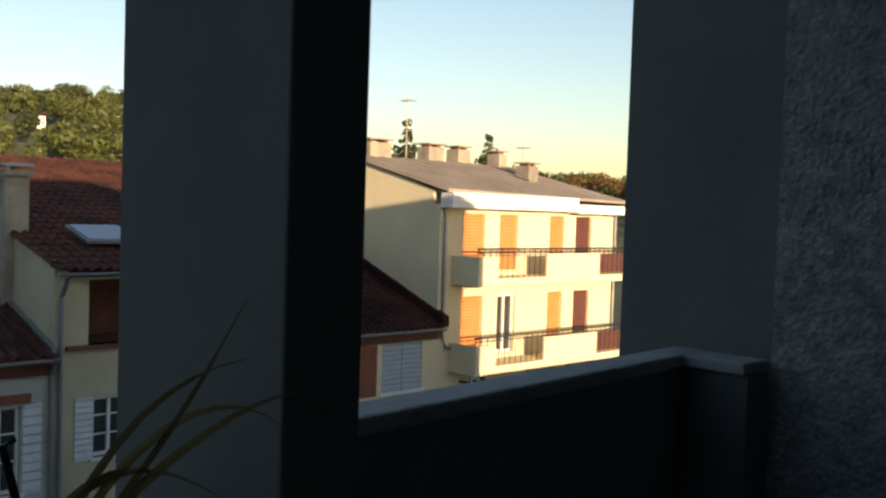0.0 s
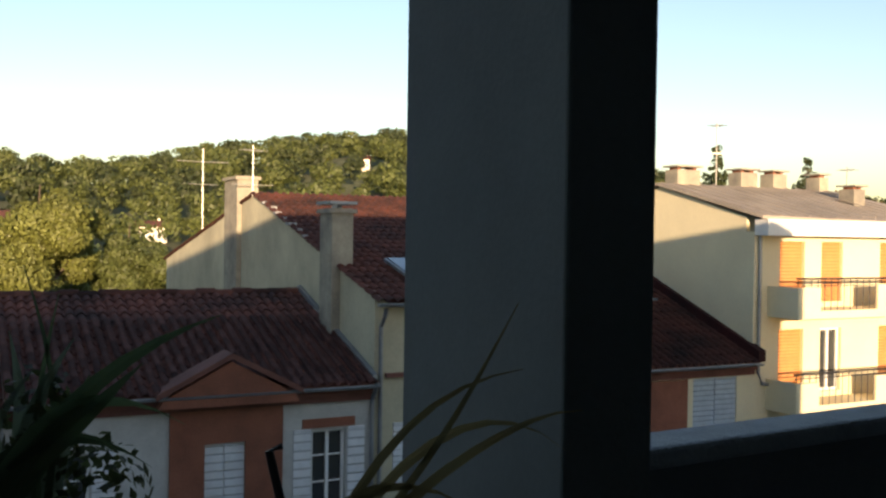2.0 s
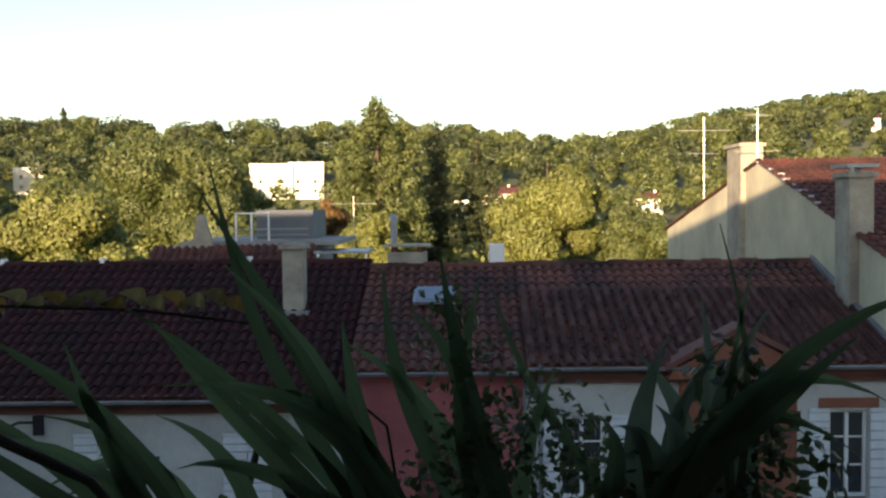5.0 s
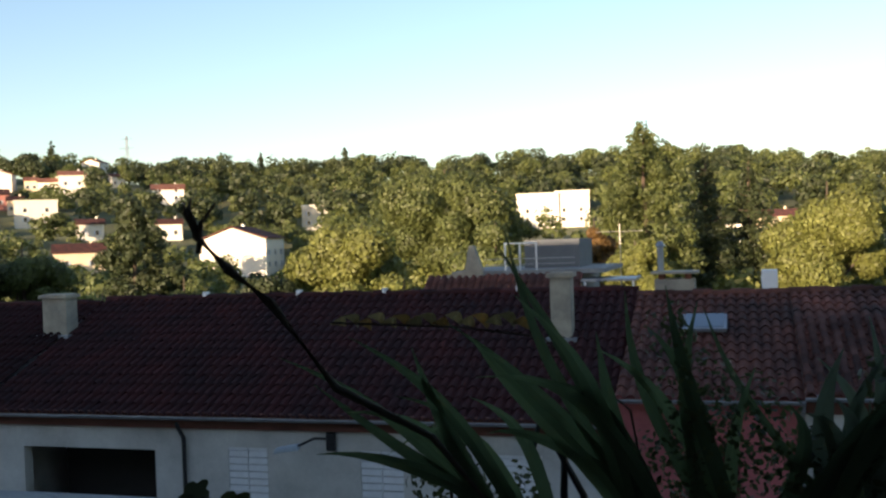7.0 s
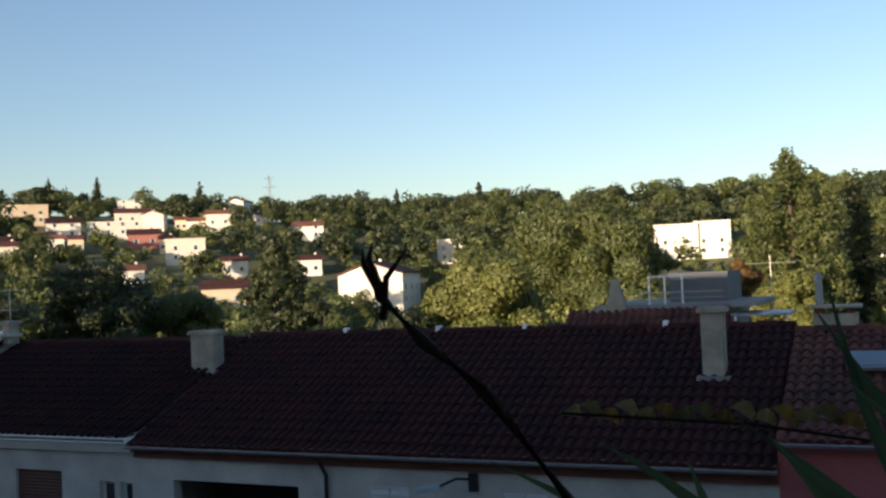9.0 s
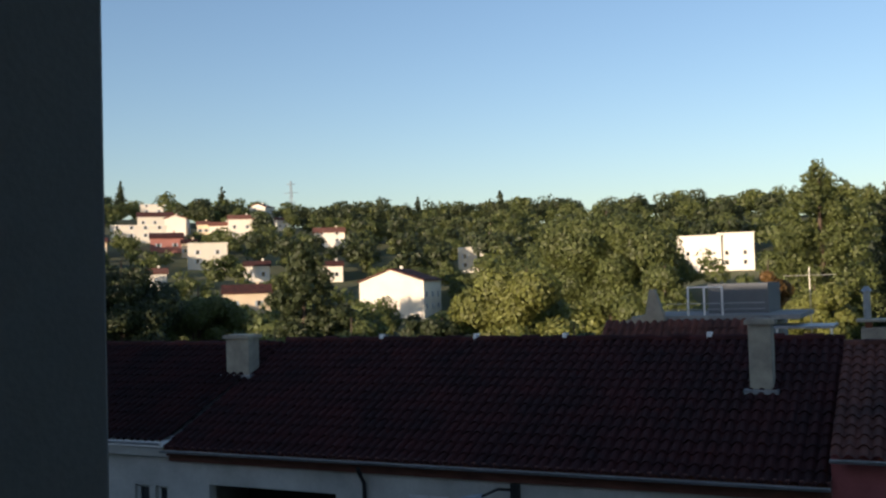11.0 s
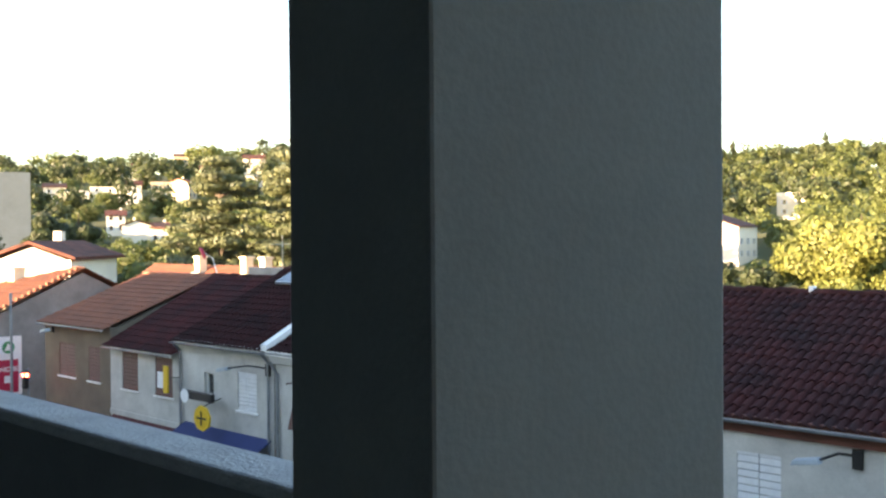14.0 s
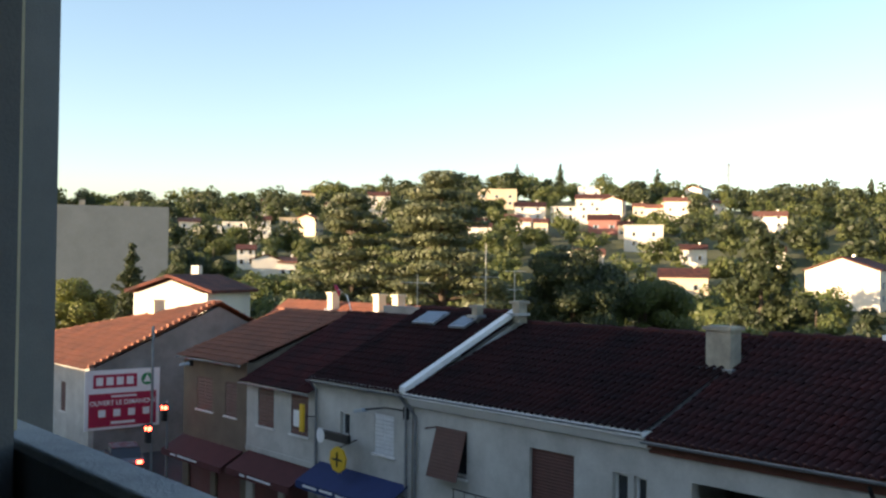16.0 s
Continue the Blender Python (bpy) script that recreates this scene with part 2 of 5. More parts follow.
def tiled(x0, x1, y0, z0, y1, z1, pitch=0.24, course=0.42, clip=None):
    """A roof slope of canal tiles from the eave (y0, z0) to the ridge (y1, z1): rounded columns, stepped courses.
    clip(x, s): whether the place s (0 eave, 1 ridge) at x still belongs to the slope."""
    length = math.hypot(y1 - y0, z1 - z0)
    rows = max(2, int(length / course))
    cols = max(2, int((x1 - x0) / pitch))
    prof = [(0.0, 0.0), (0.13, 0.045), (0.32, 0.075), (0.5, 0.075), (0.68, 0.045), (0.8, 0.0)]
    xs, hs, jit = [], [], []
    for c in range(cols):
        j = random.uniform(-0.012, 0.012)
        for u, h in prof:
            xs.append(x0 + (c + u) * (x1 - x0) / cols + j)
            hs.append(h)
            jit.append(c)
    xs.append(x1), hs.append(0.0), jit.append(cols - 1)
    n = len(xs)
    ny, nz = -(z1 - z0) / length, (y1 - y0) / length
    verts, faces = [], []
    for r in range(rows):
        for k, (s, lift) in enumerate((((r - 0.06) / rows, 0.035), ((r + 1) / rows, 0.0))):
            for i in range(n):
                w = math.sin(r * 7.3 + jit[i] * 3.1) * 0.008
                h = hs[i] + lift + w
                verts.append((xs[i], y0 + (y1 - y0) * s + ny * h, z0 + (z1 - z0) * s + nz * h))
        a, b = 2 * r * n, (2 * r + 1) * n
        for i in range(n - 1):
            xm, sm = (xs[i] + xs[i + 1]) / 2, (r + 0.5) / rows
            if clip is None or clip(xm, sm):
                faces.append((a + i, a + i + 1, b + i + 1, b + i))
                if r:
                    faces.append((a - n + i, a - n + i + 1, a + i + 1, a + i))
    bm = bmesh.new()
    me = bpy.data.meshes.new("tmp")
    me.from_pydata(verts, [], faces)
    bm.from_mesh(me)
    bpy.data.meshes.remove(me)
    return bm


# ---------------------------------------------------------------- ground
FAR = 1.5


def rise(x, y):
    """Height of the land: a flat valley, hills round it."""
    r, a = math.hypot(x, y) / FAR, math.degrees(math.atan2(-x, y))
    s = min(1.0, max(0.0, (r - 70) / 290))
    s = s * s * (3 - 2 * s)
    top = 31 + 5 * math.exp(-(((a - 47) / 13) ** 2)) + 7 * math.exp(-(((a + 24) / 9) ** 2)) - 6 * math.exp(-(((a + 6) / 6) ** 2)) - 16 / (1 + math.exp((a + 40) / 3)) - 4 / (1 + math.exp((62 - a) / 4))
    return max(0.0, 10.3 + FAR * (top * s - 10.3)) + 1.5 * s * noise.noise((x * 0.012, y * 0.012, 3.0))


def build_ground():
    verts, faces = [], []
    radii = [0, 12, 30, 55, 70] + [70 + 14 * k for k in range(1, 36)] + [620, 700, 800, 1000, 1600, 2600, 4200]
    nseg = 180
    for r in radii:
        for k in range(nseg):
            a = k * math.tau / nseg
            x, y = r * math.sin(a), r * math.cos(a)
            verts.append((x, y, rise(x, y) if y > 40 or r > 70 else 0.0))
    for i in range(len(radii) - 1):
        for k in range(nseg):
            j = (k + 1) % nseg
            faces.append((i * nseg + k, i * nseg + j, (i + 1) * nseg + j, (i + 1) * nseg + k))
    me = bpy.data.meshes.new("ground")
    me.from_pydata(verts, [], faces)
    me.materials.append(M["land"])
    ob = new("ground", me)
    tagged(ob, "grassy valley floor rising to wooded hills", "ground", kind="structure")


build_ground()
single("road", B((-140, 90, 5.5, 17.0, 0.004, 0.02)), M["asphalt"], "grey asphalt street between the houses", "road", kind="structure")
single("road_side", B((-56.9, -46.2, 17.0, 80, 0.004, 0.024)), M["asphalt"], "narrow asphalt side street beside the shops", "road", kind="structure")
single("pavement", B((-46.2, 60, 17.0, 20.3, 0.004, 0.15)), M["pave"], "concrete pavement with a raised kerb", "pavement", kind="structure")
single("pavement_near", B((-140, 90, 1.8, 5.5, 0.004, 0.15)), M["pave"], "concrete pavement with a raised kerb", "pavement", kind="structure")

# ---------------------------------------------------------------- the loggia where the camera stands
FLOOR, CEIL = 8.75, 12.3
single("balcony_floor", B((-7.2, 4.4, -1.7, 1.72, FLOOR - 0.2, FLOOR)), M["concrete"], "grey concrete balcony floor", "floor", kind="structure")
single("balcony_ceiling", B((-7.2, 4.4, -1.7, 1.75, CEIL, CEIL + 0.2)), M["concrete"], "grey concrete ceiling over the balcony", "ceiling", kind="structure")
single("wall_house_back", B((-52, 4.4, -2.0, -1.7, 0, 14.05)), M["greyw"], "plain rendered house wall behind the balcony", "wall", kind="structure")
single("wall_house_front_low", B((-52, 4.4, -1.69, 1.6, 0, FLOOR - 0.21)), M["cream"], "plain rendered storeys below the balcony", "wall", kind="structure")
single("wall_house_front_high", B((-52, 4.4, -1.69, 1.6, CEIL + 0.21, 14.05)), M["cream"], "plain rendered storeys above the balcony", "wall", kind="structure")
single("wall_house_left", B((-52, -7.2, -1.69, 1.6, FLOOR - 0.2, CEIL + 0.2)), M["cream"], "plain rendered wall beside the balcony", "wall", kind="structure")
single("wall_neighbour_tall", B((4.6, 14.4, -0.5, 1.5, 0, 13.05)), M["cream"], "plain rendered tall neighbouring house wall", "wall", kind="structure")
single("wall_neighbour_west", B((-100, -52.1, -1.5, 1.5, 0, 7.2)), M["cream"], "plain rendered low neighbouring house wall", "wall", kind="structure")
single("wall_neighbour", B((14.7, 50, -10, 1.0, 0, 7.9)), M["cream"], "plain rendered lower neighbouring house wall", "wall", kind="structure")
single("pillar_east", P([(1.135, 1.626, FLOOR), (1.099, 1.031, FLOOR), (1.245, 1.027, FLOOR), (1.281, 1.62, FLOOR)], (0, 0, CEIL - FLOOR)), M["pillar"], "grey rendered balcony pillar", "pillar", kind="structure", bevel=0.006)
single("pillar_west", P([(-1.826, 1.23, FLOOR), (-1.915, 0.768, FLOOR), (-2.236, 0.834, FLOOR), (-2.147, 1.296, FLOOR)], (0, 0, CEIL - FLOOR)), M["pillar"], "grey rendered balcony pillar", "pillar", kind="structure", bevel=0.006)
single("pillar_east_end", B((3.75, 4.15, 1.60, 2.30, 8.0, 12.6)), M["pillar"], "grey rendered pillar at the balcony end", "pillar", kind="structure", bevel=0.006)
single("neighbour_pier", B((-12.2, -10.67, 1.73, 2.9, 0.15, 14.4)), M["concrete"], "grey rendered pillar at the balcony end", "pillar", kind="structure", bevel=0.006)
single("wall_balcony_east", B((3.66, 4.3, -1.7, 1.56, FLOOR, CEIL)), M["crepi"], "rough-cast grey plaster side wall", "wall", kind="structure")
single("wall_balcony_west", B((-7.2, -6.9, -1.7, 1.5, FLOOR, CEIL)), M["concrete"], "grey painted plaster side wall", "wall", kind="structure")
rail = thing("parapet", (0, 1.6, FLOOR), "grey cement balcony parapet with a pale coping", "parapet", kind="structure")
part("parapet_wall", B((-12.0, -2.003, 1.55, 1.69, FLOOR - 0.2, 9.67)), M["concrete"], rail)
part("coping", B((-12.0, -2.003, 1.525, 1.716, 9.67, 9.72)), M["coping"], rail, "pale weathered cement coping", bevel=0.012)
part("parapet_wall", B((-2.0, 1.197, 1.55, 1.69, FLOOR, 9.61)), M["concrete"], rail)
part("coping", B((-2.0, 1.197, 1.525, 1.716, 9.61, 9.66)), M["coping"], rail, "pale weathered cement coping", bevel=0.012)
# east of the pillar the edge runs slightly askew, then turns back to the side wall
part("parapet_wall", P([(1.2, 1.64, FLOOR), (3.62, 1.85, FLOOR), (3.62, 1.95, FLOOR), (1.2, 1.74, FLOOR)], (0, 0, 0.98)), M["concrete"], rail)
part("coping", P([(1.2, 1.61, 9.73), (3.66, 1.825, 9.73), (3.66, 1.97, 9.73), (1.2, 1.765, 9.73)], (0, 0, 0.05)), M["coping"], rail, "pale weathered cement coping", bevel=0.012)
part("parapet_return", B((3.5, 3.655, 1.565, 1.83, FLOOR, 9.73)), M["concrete"], rail)
part("coping", B((3.47, 3.657, 1.565, 1.822, 9.733, 9.778)), M["coping"], rail, "pale weathered cement coping", bevel=0.01)
part("ledge", B((1.3, 1.75, 1.30, 1.60, 9.5, 9.56)), M["coping"], rail, "small cement ledge beside the pillar")

# ---------------------------------------------------------------- windows, shutters, fittings
FY = 20.0


def shutter_panel(name, x0, x1, z0, z1, y, material, parent, slats=9):
    """A shutter leaf: one board with slanting louvres across it."""
    step = (z1 - z0 - 0.14) / slats
    prof = [(y, z0), (y - 0.04, z0), (y - 0.04, z0 + 0.07)]
    for k in range(slats):
        z = z0 + 0.07 + k * step
        prof += [(y - 0.04, z + step * 0.12), (y - 0.015, z + step * 0.9)]
    prof += [(y - 0.04, z1 - 0.07), (y - 0.04, z1), (y, z1)]
    return part(name, P([(x0, a, b) for a, b in prof], (x1 - x0, 0, 0)), material, parent)


def window(house, x0, x1, z0, z1, y=FY, style="glass", shutter=None, frame="whitep", sill=True, panes=2):
    """A window in an opening. style: glass, shut (leaves closed), open (leaves folded back on the wall), roller."""
    w = part("window", B((x0, x0 + 0.06, y + 0.12, y + 0.18, z0, z1), (x1 - 0.06, x1, y + 0.12, y + 0.18, z0, z1), (x0 + 0.06, x1 - 0.06, y + 0.12, y + 0.18, z0, z0 + 0.07),
                         (x0 + 0.06, x1 - 0.06, y + 0.12, y + 0.18, z1 - 0.07, z1), *[(x0 + (x1 - x0) * k / panes - 0.035, x0 + (x1 - x0) * k / panes + 0.035, y + 0.115, y + 0.18, z0 + 0.07, z1 - 0.07) for k in range(1, panes)],
                         *[(x0 + 0.06, x1 - 0.06, y + 0.125, y + 0.17, z0 + (z1 - z0) * q - 0.015, z0 + (z1 - z0) * q + 0.015) for q in ((0.36, 0.68) if style == "open" else ())]), M[frame], house)
    part("pane", B((x0 + 0.03, x1 - 0.03, y + 0.19, y + 0.2, z0 + 0.03, z1 - 0.03)), M["glass"], w)
    if sill:
        part("sill", B((x0 - 0.08, x1 + 0.08, y - 0.07, y + 0.12, z0 - 0.07, z0)), M["whitep"], w)
    xm = (x0 + x1) / 2
    if style == "shut":
        for a, b in ((x0, xm - 0.01), (xm + 0.01, x1)):
            shutter_panel("shutter", a, b, z0, z1, y + 0.05, M[shutter], w)
    if style == "open":
        h = (x1 - x0) / 2
        shutter_panel("shutter", x0 - h - 0.03, x0 - 0.03, z0 - 0.03, z1 + 0.03, y - 0.01, M[shutter], w)
        shutter_panel("shutter", x1 + 0.03, x1 + h + 0.03, z0 - 0.03, z1 + 0.03, y - 0.01, M[shutter], w)
    if style == "roller":
        n = int((z1 - z0) / 0.09)
        prof = [(y + 0.119, z0)]
        for k in range(n):
            z = z0 + k * (z1 - z0) / n
            prof += [(y + 0.10, z), (y + 0.088, z + 0.03), (y + 0.10, z + 0.075)]
        prof += [(y + 0.10, z1), (y + 0.119, z1)]
        bm = P([(x0, a, b) for a, b in prof], (x1 - x0, 0, 0))
        part("roller_shutter", bm, M[shutter], w)
    return w


def gutter(house, x0, x1, y, z, material="zinc"):
    bm = bmesh.new()
    n = 6
    ra = [(y + 0.07 * math.cos(math.pi + math.pi * k / n), z + 0.07 * math.sin(math.pi + math.pi * k / n)) for k in range(n + 1)]
    rb = [(y + 0.055 * math.cos(math.pi + math.pi * k / n), z + 0.055 * math.sin(math.pi + math.pi * k / n)) for k in range(n, -1, -1)]
    prism(bm, [(x0, a, b) for a, b in ra + rb], (x1 - x0, 0, 0))
    part("gutter", bm, M[material], house)


def chimney(house, x, y, z0, z1, w=0.55, d=0.45, material="chimney", pots=0, cap=True, base="zinc"):
    c = part("chimney", B((x - w / 2, x + w / 2, y - d / 2, y + d / 2, z0, z1)), M[material], house, "weathered rendered chimney stack", bevel=0.015)
    if cap:
        part("chimney_cap", B((x - w / 2 - 0.07, x + w / 2 + 0.07, y - d / 2 - 0.07, y + d / 2 + 0.07, z1 - 0.12, z1 - 0.02)), M[material], c)
    if base:
        part("flashing", B((x - w / 2 - 0.12, x + w / 2 + 0.12, y - d / 2 - 0.14, y + d / 2 + 0.05, z0 + 0.26, z0 + 0.36)), M[base], c)
    for k in range(pots):
        px = x - w / 2 + (k + 0.5) * w / pots
        part("chimney_pot", T([(px, y, z1 - 0.02), (px, y, z1 + 0.28)], [0.1, 0.08]), M["brick"], c)
    return c


def antenna(name, x, y, z0, z1, arms, label="tall aluminium television antenna on a roof"):
    """A mast with cross arms (height, half length, number of rods, turn)."""
    a = thing(name, (x, y, z0), label, "antenna")
    part("mast", T([(x, y, z0), (x, y, z1)], 0.02, 6), M["steel"], a)
    for h, half, rods, turn in arms:
        c, s = math.cos(radians(turn)), math.sin(radians(turn))
        boom = part("boom", T([(x - c * half, y - s * half, h), (x + c * half, y + s * half, h)], 0.013, 6), M["steel"], a)
        for k in range(rods):
            u = -half + 2 * half * (k + 0.5) / rods
            cx, cy = x + c * u, y + s * u
            part("rod", T([(cx + s * 0.3, cy - c * 0.3, h), (cx - s * 0.3, cy + c * 0.3, h)], 0.008, 5), M["steel"], boom)
    return a


def terrace(name, x0, x1, ze, zr, label, wall, roof, holes, yr=25.0, yb=30.0, zg=0.0, group="houses along the street", overhang=0.35, ro=None, cornice=None, clip=None, yf=FY):
    """A house of the row: pierced front, side and back walls, two roof slopes, ridge, gutter."""
    h = thing(name, ((x0 + x1) / 2, yf, zg), label, "house", group)
    part("front_wall", pierced(x0, x1, zg, ze, yf, 0.3, holes), M[wall], h)
    for a, b in ((x0, x0 + 0.25), (x1 - 0.25, x1)):
        part("side_wall", P([(a, yf + 0.3, zg), (a, yb, zg), (a, yb, zr - (zr - ze) * (yb - yr) / (yr - yf) - 0.12), (a, yr, zr - 0.12), (a, yf + 0.3, ze - 0.03)], (b - a, 0, 0)), M[wall], h)
    part("back_wall", B((x0 + 0.25, x1 - 0.25, yb - 0.25, yb, zg, zr - (zr - ze) * (yb - yr) / (yr - yf) - 0.12)), M[wall], h)
    # floor in the near-black shade colour, so rooms read as unlit
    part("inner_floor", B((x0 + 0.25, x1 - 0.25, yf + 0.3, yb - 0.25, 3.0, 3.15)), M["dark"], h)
    slope = (zr - ze) / (yr - yf)
    r = ro or (x0, x1)
    deck = part("roof", tiled(r[0], r[1], yf - overhang, ze - slope * overhang + 0.06, yr, zr, clip=clip), M[roof], h, "old canal-tile roof")
    part("back_slope", tiled(r[0], r[1], yb + 0.2, zr - slope * (yb + 0.2 - yr), yr, zr), M[roof], h)
    bm = bmesh.new()
    n = int((r[1] - r[0]) / 0.45)
    for k in range(n):
        a = r[0] + k * (r[1] - r[0]) / n
        z = zr + 0.02 + 0.02 * math.sin(k * 2.7)
        tube(bm, [(a, yr, z), (a + (r[1] - r[0]) / n * 1.04, yr, z + 0.015)], [0.13, 0.11], 8)
    part("ridge_tiles", bm, M[roof], deck)
    if cornice:
        for k, (dy, dz) in enumerate(((0.10, 0.42), (0.2, 0.28), (0.3, 0.14))):
            part("cornice", B((x0, x1, yf - dy, yf - 0.002, ze - dz, ze - dz + 0.135)), M[cornice], h)
    gutter(h, r[0], r[1], yf - overhang - 0.04, ze - slope * overhang + 0.05)
    return h


def downpipe(house, x, z0, z1, y=FY, material="zinc"):
    part("downpipe", T([(x, y - 0.36, z1), (x, y - 0.3, z1 - 0.12), (x, y - 0.08, z1 - 0.4), (x, y - 0.07, z0)], 0.05), M[material], house)


def skylight(house, x, y0, y1, w, slope_z, lift=0.17):
    za, zb = slope_z(y0) + lift, slope_z(y1) + lift
    s = part("skylight", P([(x, y0, za), (x + w, y0, za), (x + w, y1, zb), (x, y1, zb)], (0, -0.02, 0.07)), M["zinc"], house, "grey roof window")
    part("pane", P([(x + 0.07, y0 + 0.06, za + 0.09), (x + w - 0.07, y0 + 0.06, za + 0.09), (x + w - 0.07, y1 - 0.06, zb + 0.07), (x + 0.07, y1 - 0.06, zb + 0.07)], (0, 0, 0.02)), M["skyglass"], s)


M["skyglass"] = mat("roof_window_glass", (0.12, 0.15, 0.18), 0.12, 0.05, 2, 0, 5, spec=1.0)

# ---- brown corner house with a shop
h = terrace("corner_house", -45.0, -39.0, 6.65, 8.55, "brown rendered corner house with dark shutters over a shop", "brownw", "tileo",
            [(-43.6, -42.1, 4.3, 5.75), (-40.9, -39.9, 4.3, 5.75), (-44.4, -42.2, 0.15, 2.5), (-41.7, -39.5, 0.15, 2.5)])
window(h, -43.6, -42.1, 4.3, 5.75, style="shut", shutter="shutb")
window(h, -40.9, -39.9, 4.3, 5.75, style="shut", shutter="shutb")
for a, b in ((-44.4, -42.2), (-41.7, -39.5)):
    window(h, a, b, 0.15, 2.5, style="roller", shutter="shutr", sill=False)
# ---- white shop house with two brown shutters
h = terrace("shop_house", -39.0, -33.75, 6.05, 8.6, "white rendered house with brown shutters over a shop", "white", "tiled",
            [(-38.05, -36.8, 4.25, 5.75), (-35.5, -34.25, 4.25, 5.75), (-38.4, -36.4, 0.15, 2.5), (-36.0, -34.2, 0.15, 2.5)])
for a, b in ((-38.05, -36.8), (-35.5, -34.25)):
    window(h, a, b, 4.25, 5.75, style="shut", shutter="shutb")
for a, b in ((-38.4, -36.4), (-36.0, -34.2)):
    window(h, a, b, 0.15, 2.5, style="roller", shutter="shutr", sill=False)
part("band", B((-39.0, -33.75, FY - 0.05, FY - 0.002, 3.15, 3.35)), M["white"], h)
# ---- white house with the blue awning
h = terrace("awning_house", -33.75, -27.95, 6.6, 9.0, "white rendered house with a blue shop awning", "white", "tiled",
            [(-32.1, -31.5, 4.6, 5.45), (-30.0, -28.9, 4.3, 5.65), (-33.2, -28.4, 0.15, 2.3)], cornice="white")
window(h, -32.1, -31.5, 4.6, 5.45, style="glass", panes=1, shutter="shutg")
window(h, -30.0, -28.9, 4.3, 5.65, style="shut", shutter="shutw")
window(h, -33.2, -28.4, 0.15, 2.3, style="roller", shutter="shutg", sill=False)
downpipe(h, -33.6, 0.2, 6.5)
downpipe(h, -28.15, 0.2, 6.5)
sl = lambda y: 6.6 + (y - 20) * 2.4 / 5
skylight(h, -32.6, 23.6, 24.4, 1.3, sl)
skylight(h, -30.3, 23.5, 24.2, 0.9, sl)
chimney(h, -29.6, 24.3, sl(24.3) - 0.1, 9.3, 0.3, 0.3)
part("party_wall_coping", P([(-28.1, 19.6, 6.55), (-28.1, 25, 9.2), (-28.1, 25, 9.38), (-28.1, 19.6, 6.75)], (0.3, 0, 0)), M["whitep"], h, "white coping on the party wall")
chimney(h, -27.7, 24.6, 8.7, 9.5, 0.35, 0.4)
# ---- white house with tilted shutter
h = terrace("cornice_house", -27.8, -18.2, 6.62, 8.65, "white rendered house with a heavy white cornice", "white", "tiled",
            [(-26.6, -25.2, 4.2, 5.6), (-22.5, -20.8, 3.2, 5.55), (-19.45, -18.95, 4.5, 5.35), (-18.75, -18.35, 4.5, 5.35), (-26.9, -25.9, 0.9, 2.6), (-25.0, -21.6, 0.15, 2.6)])
window(h, -26.6, -25.2, 4.2, 5.6)
awn = part("awning_shutter", B((-26.64, -26.6, FY - 0.5, FY - 0.05, 5.58, 5.62)), M["shutb"], h, "brown roller shutter propped outwards")
for k in range(14):
    u = k / 14
    bm = bmesh.new()
    prism(bm, [(-26.62, FY - 0.04 - 0.42 * u, 5.62 - 1.5 * u), (-25.18, FY - 0.04 - 0.42 * u, 5.62 - 1.5 * u), (-25.18, FY - 0.04 - 0.42 * (u + 0.065), 5.62 - 1.5 * (u + 0.065)), (-26.62, FY - 0.04 - 0.42 * (u + 0.065), 5.62 - 1.5 * (u + 0.065))], (0, 0.02, 0.01))
    part("slat", bm, M["shutb"], awn)

window(h, -22.5, -20.8, 3.2, 5.55, style="roller", shutter="shutb", sill=False)
window(h, -19.45, -18.95, 4.5, 5.35, panes=1)
window(h, -18.75, -18.35, 4.5, 5.35, panes=1)
window(h, -26.9, -25.9, 0.9, 2.6, style="glass")
window(h, -25.0, -21.6, 0.15, 2.6, style="roller", shutter="shutg", sill=False)
part("cornice", P([(-27.85, FY - 0.002, 6.1), (-27.85, FY - 0.16, 6.15), (-27.85, FY - 0.3, 6.38), (-27.85, FY - 0.42, 6.42), (-27.85, FY - 0.42, 6.56), (-27.85, FY - 0.002, 6.56)], (9.7, 0, 0)), M["whitep"], h, "heavy white moulded cornice")
bal = part("balcony_slab", B((-25.3, -21.2, FY - 0.5, FY - 0.002, 3.5, 3.62)), M["white"], h)
part("railing", T([(-25.3, FY - 0.48, 3.95), (-21.2, FY - 0.48, 3.95)], 0.025, 6), M["iron"], bal)
for k in range(9):
    part("baluster", T([(-25.25 + k * 0.5, FY - 0.48, 3.62), (-25.25 + k * 0.5, FY - 0.48, 3.95)], 0.014, 5), M["iron"], bal)
downpipe(h, -27.65, 0.2, 6.2)
# ---- long low house with a wide opening, hipped at its end
hipclip = lambda x, s: x > -18.4 + s * 1.6
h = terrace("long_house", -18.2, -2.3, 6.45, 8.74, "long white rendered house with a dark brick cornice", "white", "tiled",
            [(-17.0, -13.25, 3.5, 5.48), (-11.3, -10.3, 4.0, 5.6), (-8.0, -7.0, 4.0, 5.6), (-4.9, -3.9, 4.0, 5.6), (-16.6, -13.8, 0.15, 2.6), (-11.5, -8.5, 0.15, 2.6), (-6.5, -3.5, 0.15, 2.6)], cornice="cornice", yr=25.3)
# near-black sheet across the opening: the loggia's shade is put into its colour
part("loggia_back", B((-17.0, -13.25, FY + 1.6, FY + 1.7, 3.4, 5.6)), M["dark"], h, "near-black sheet standing for shade in the loggia")
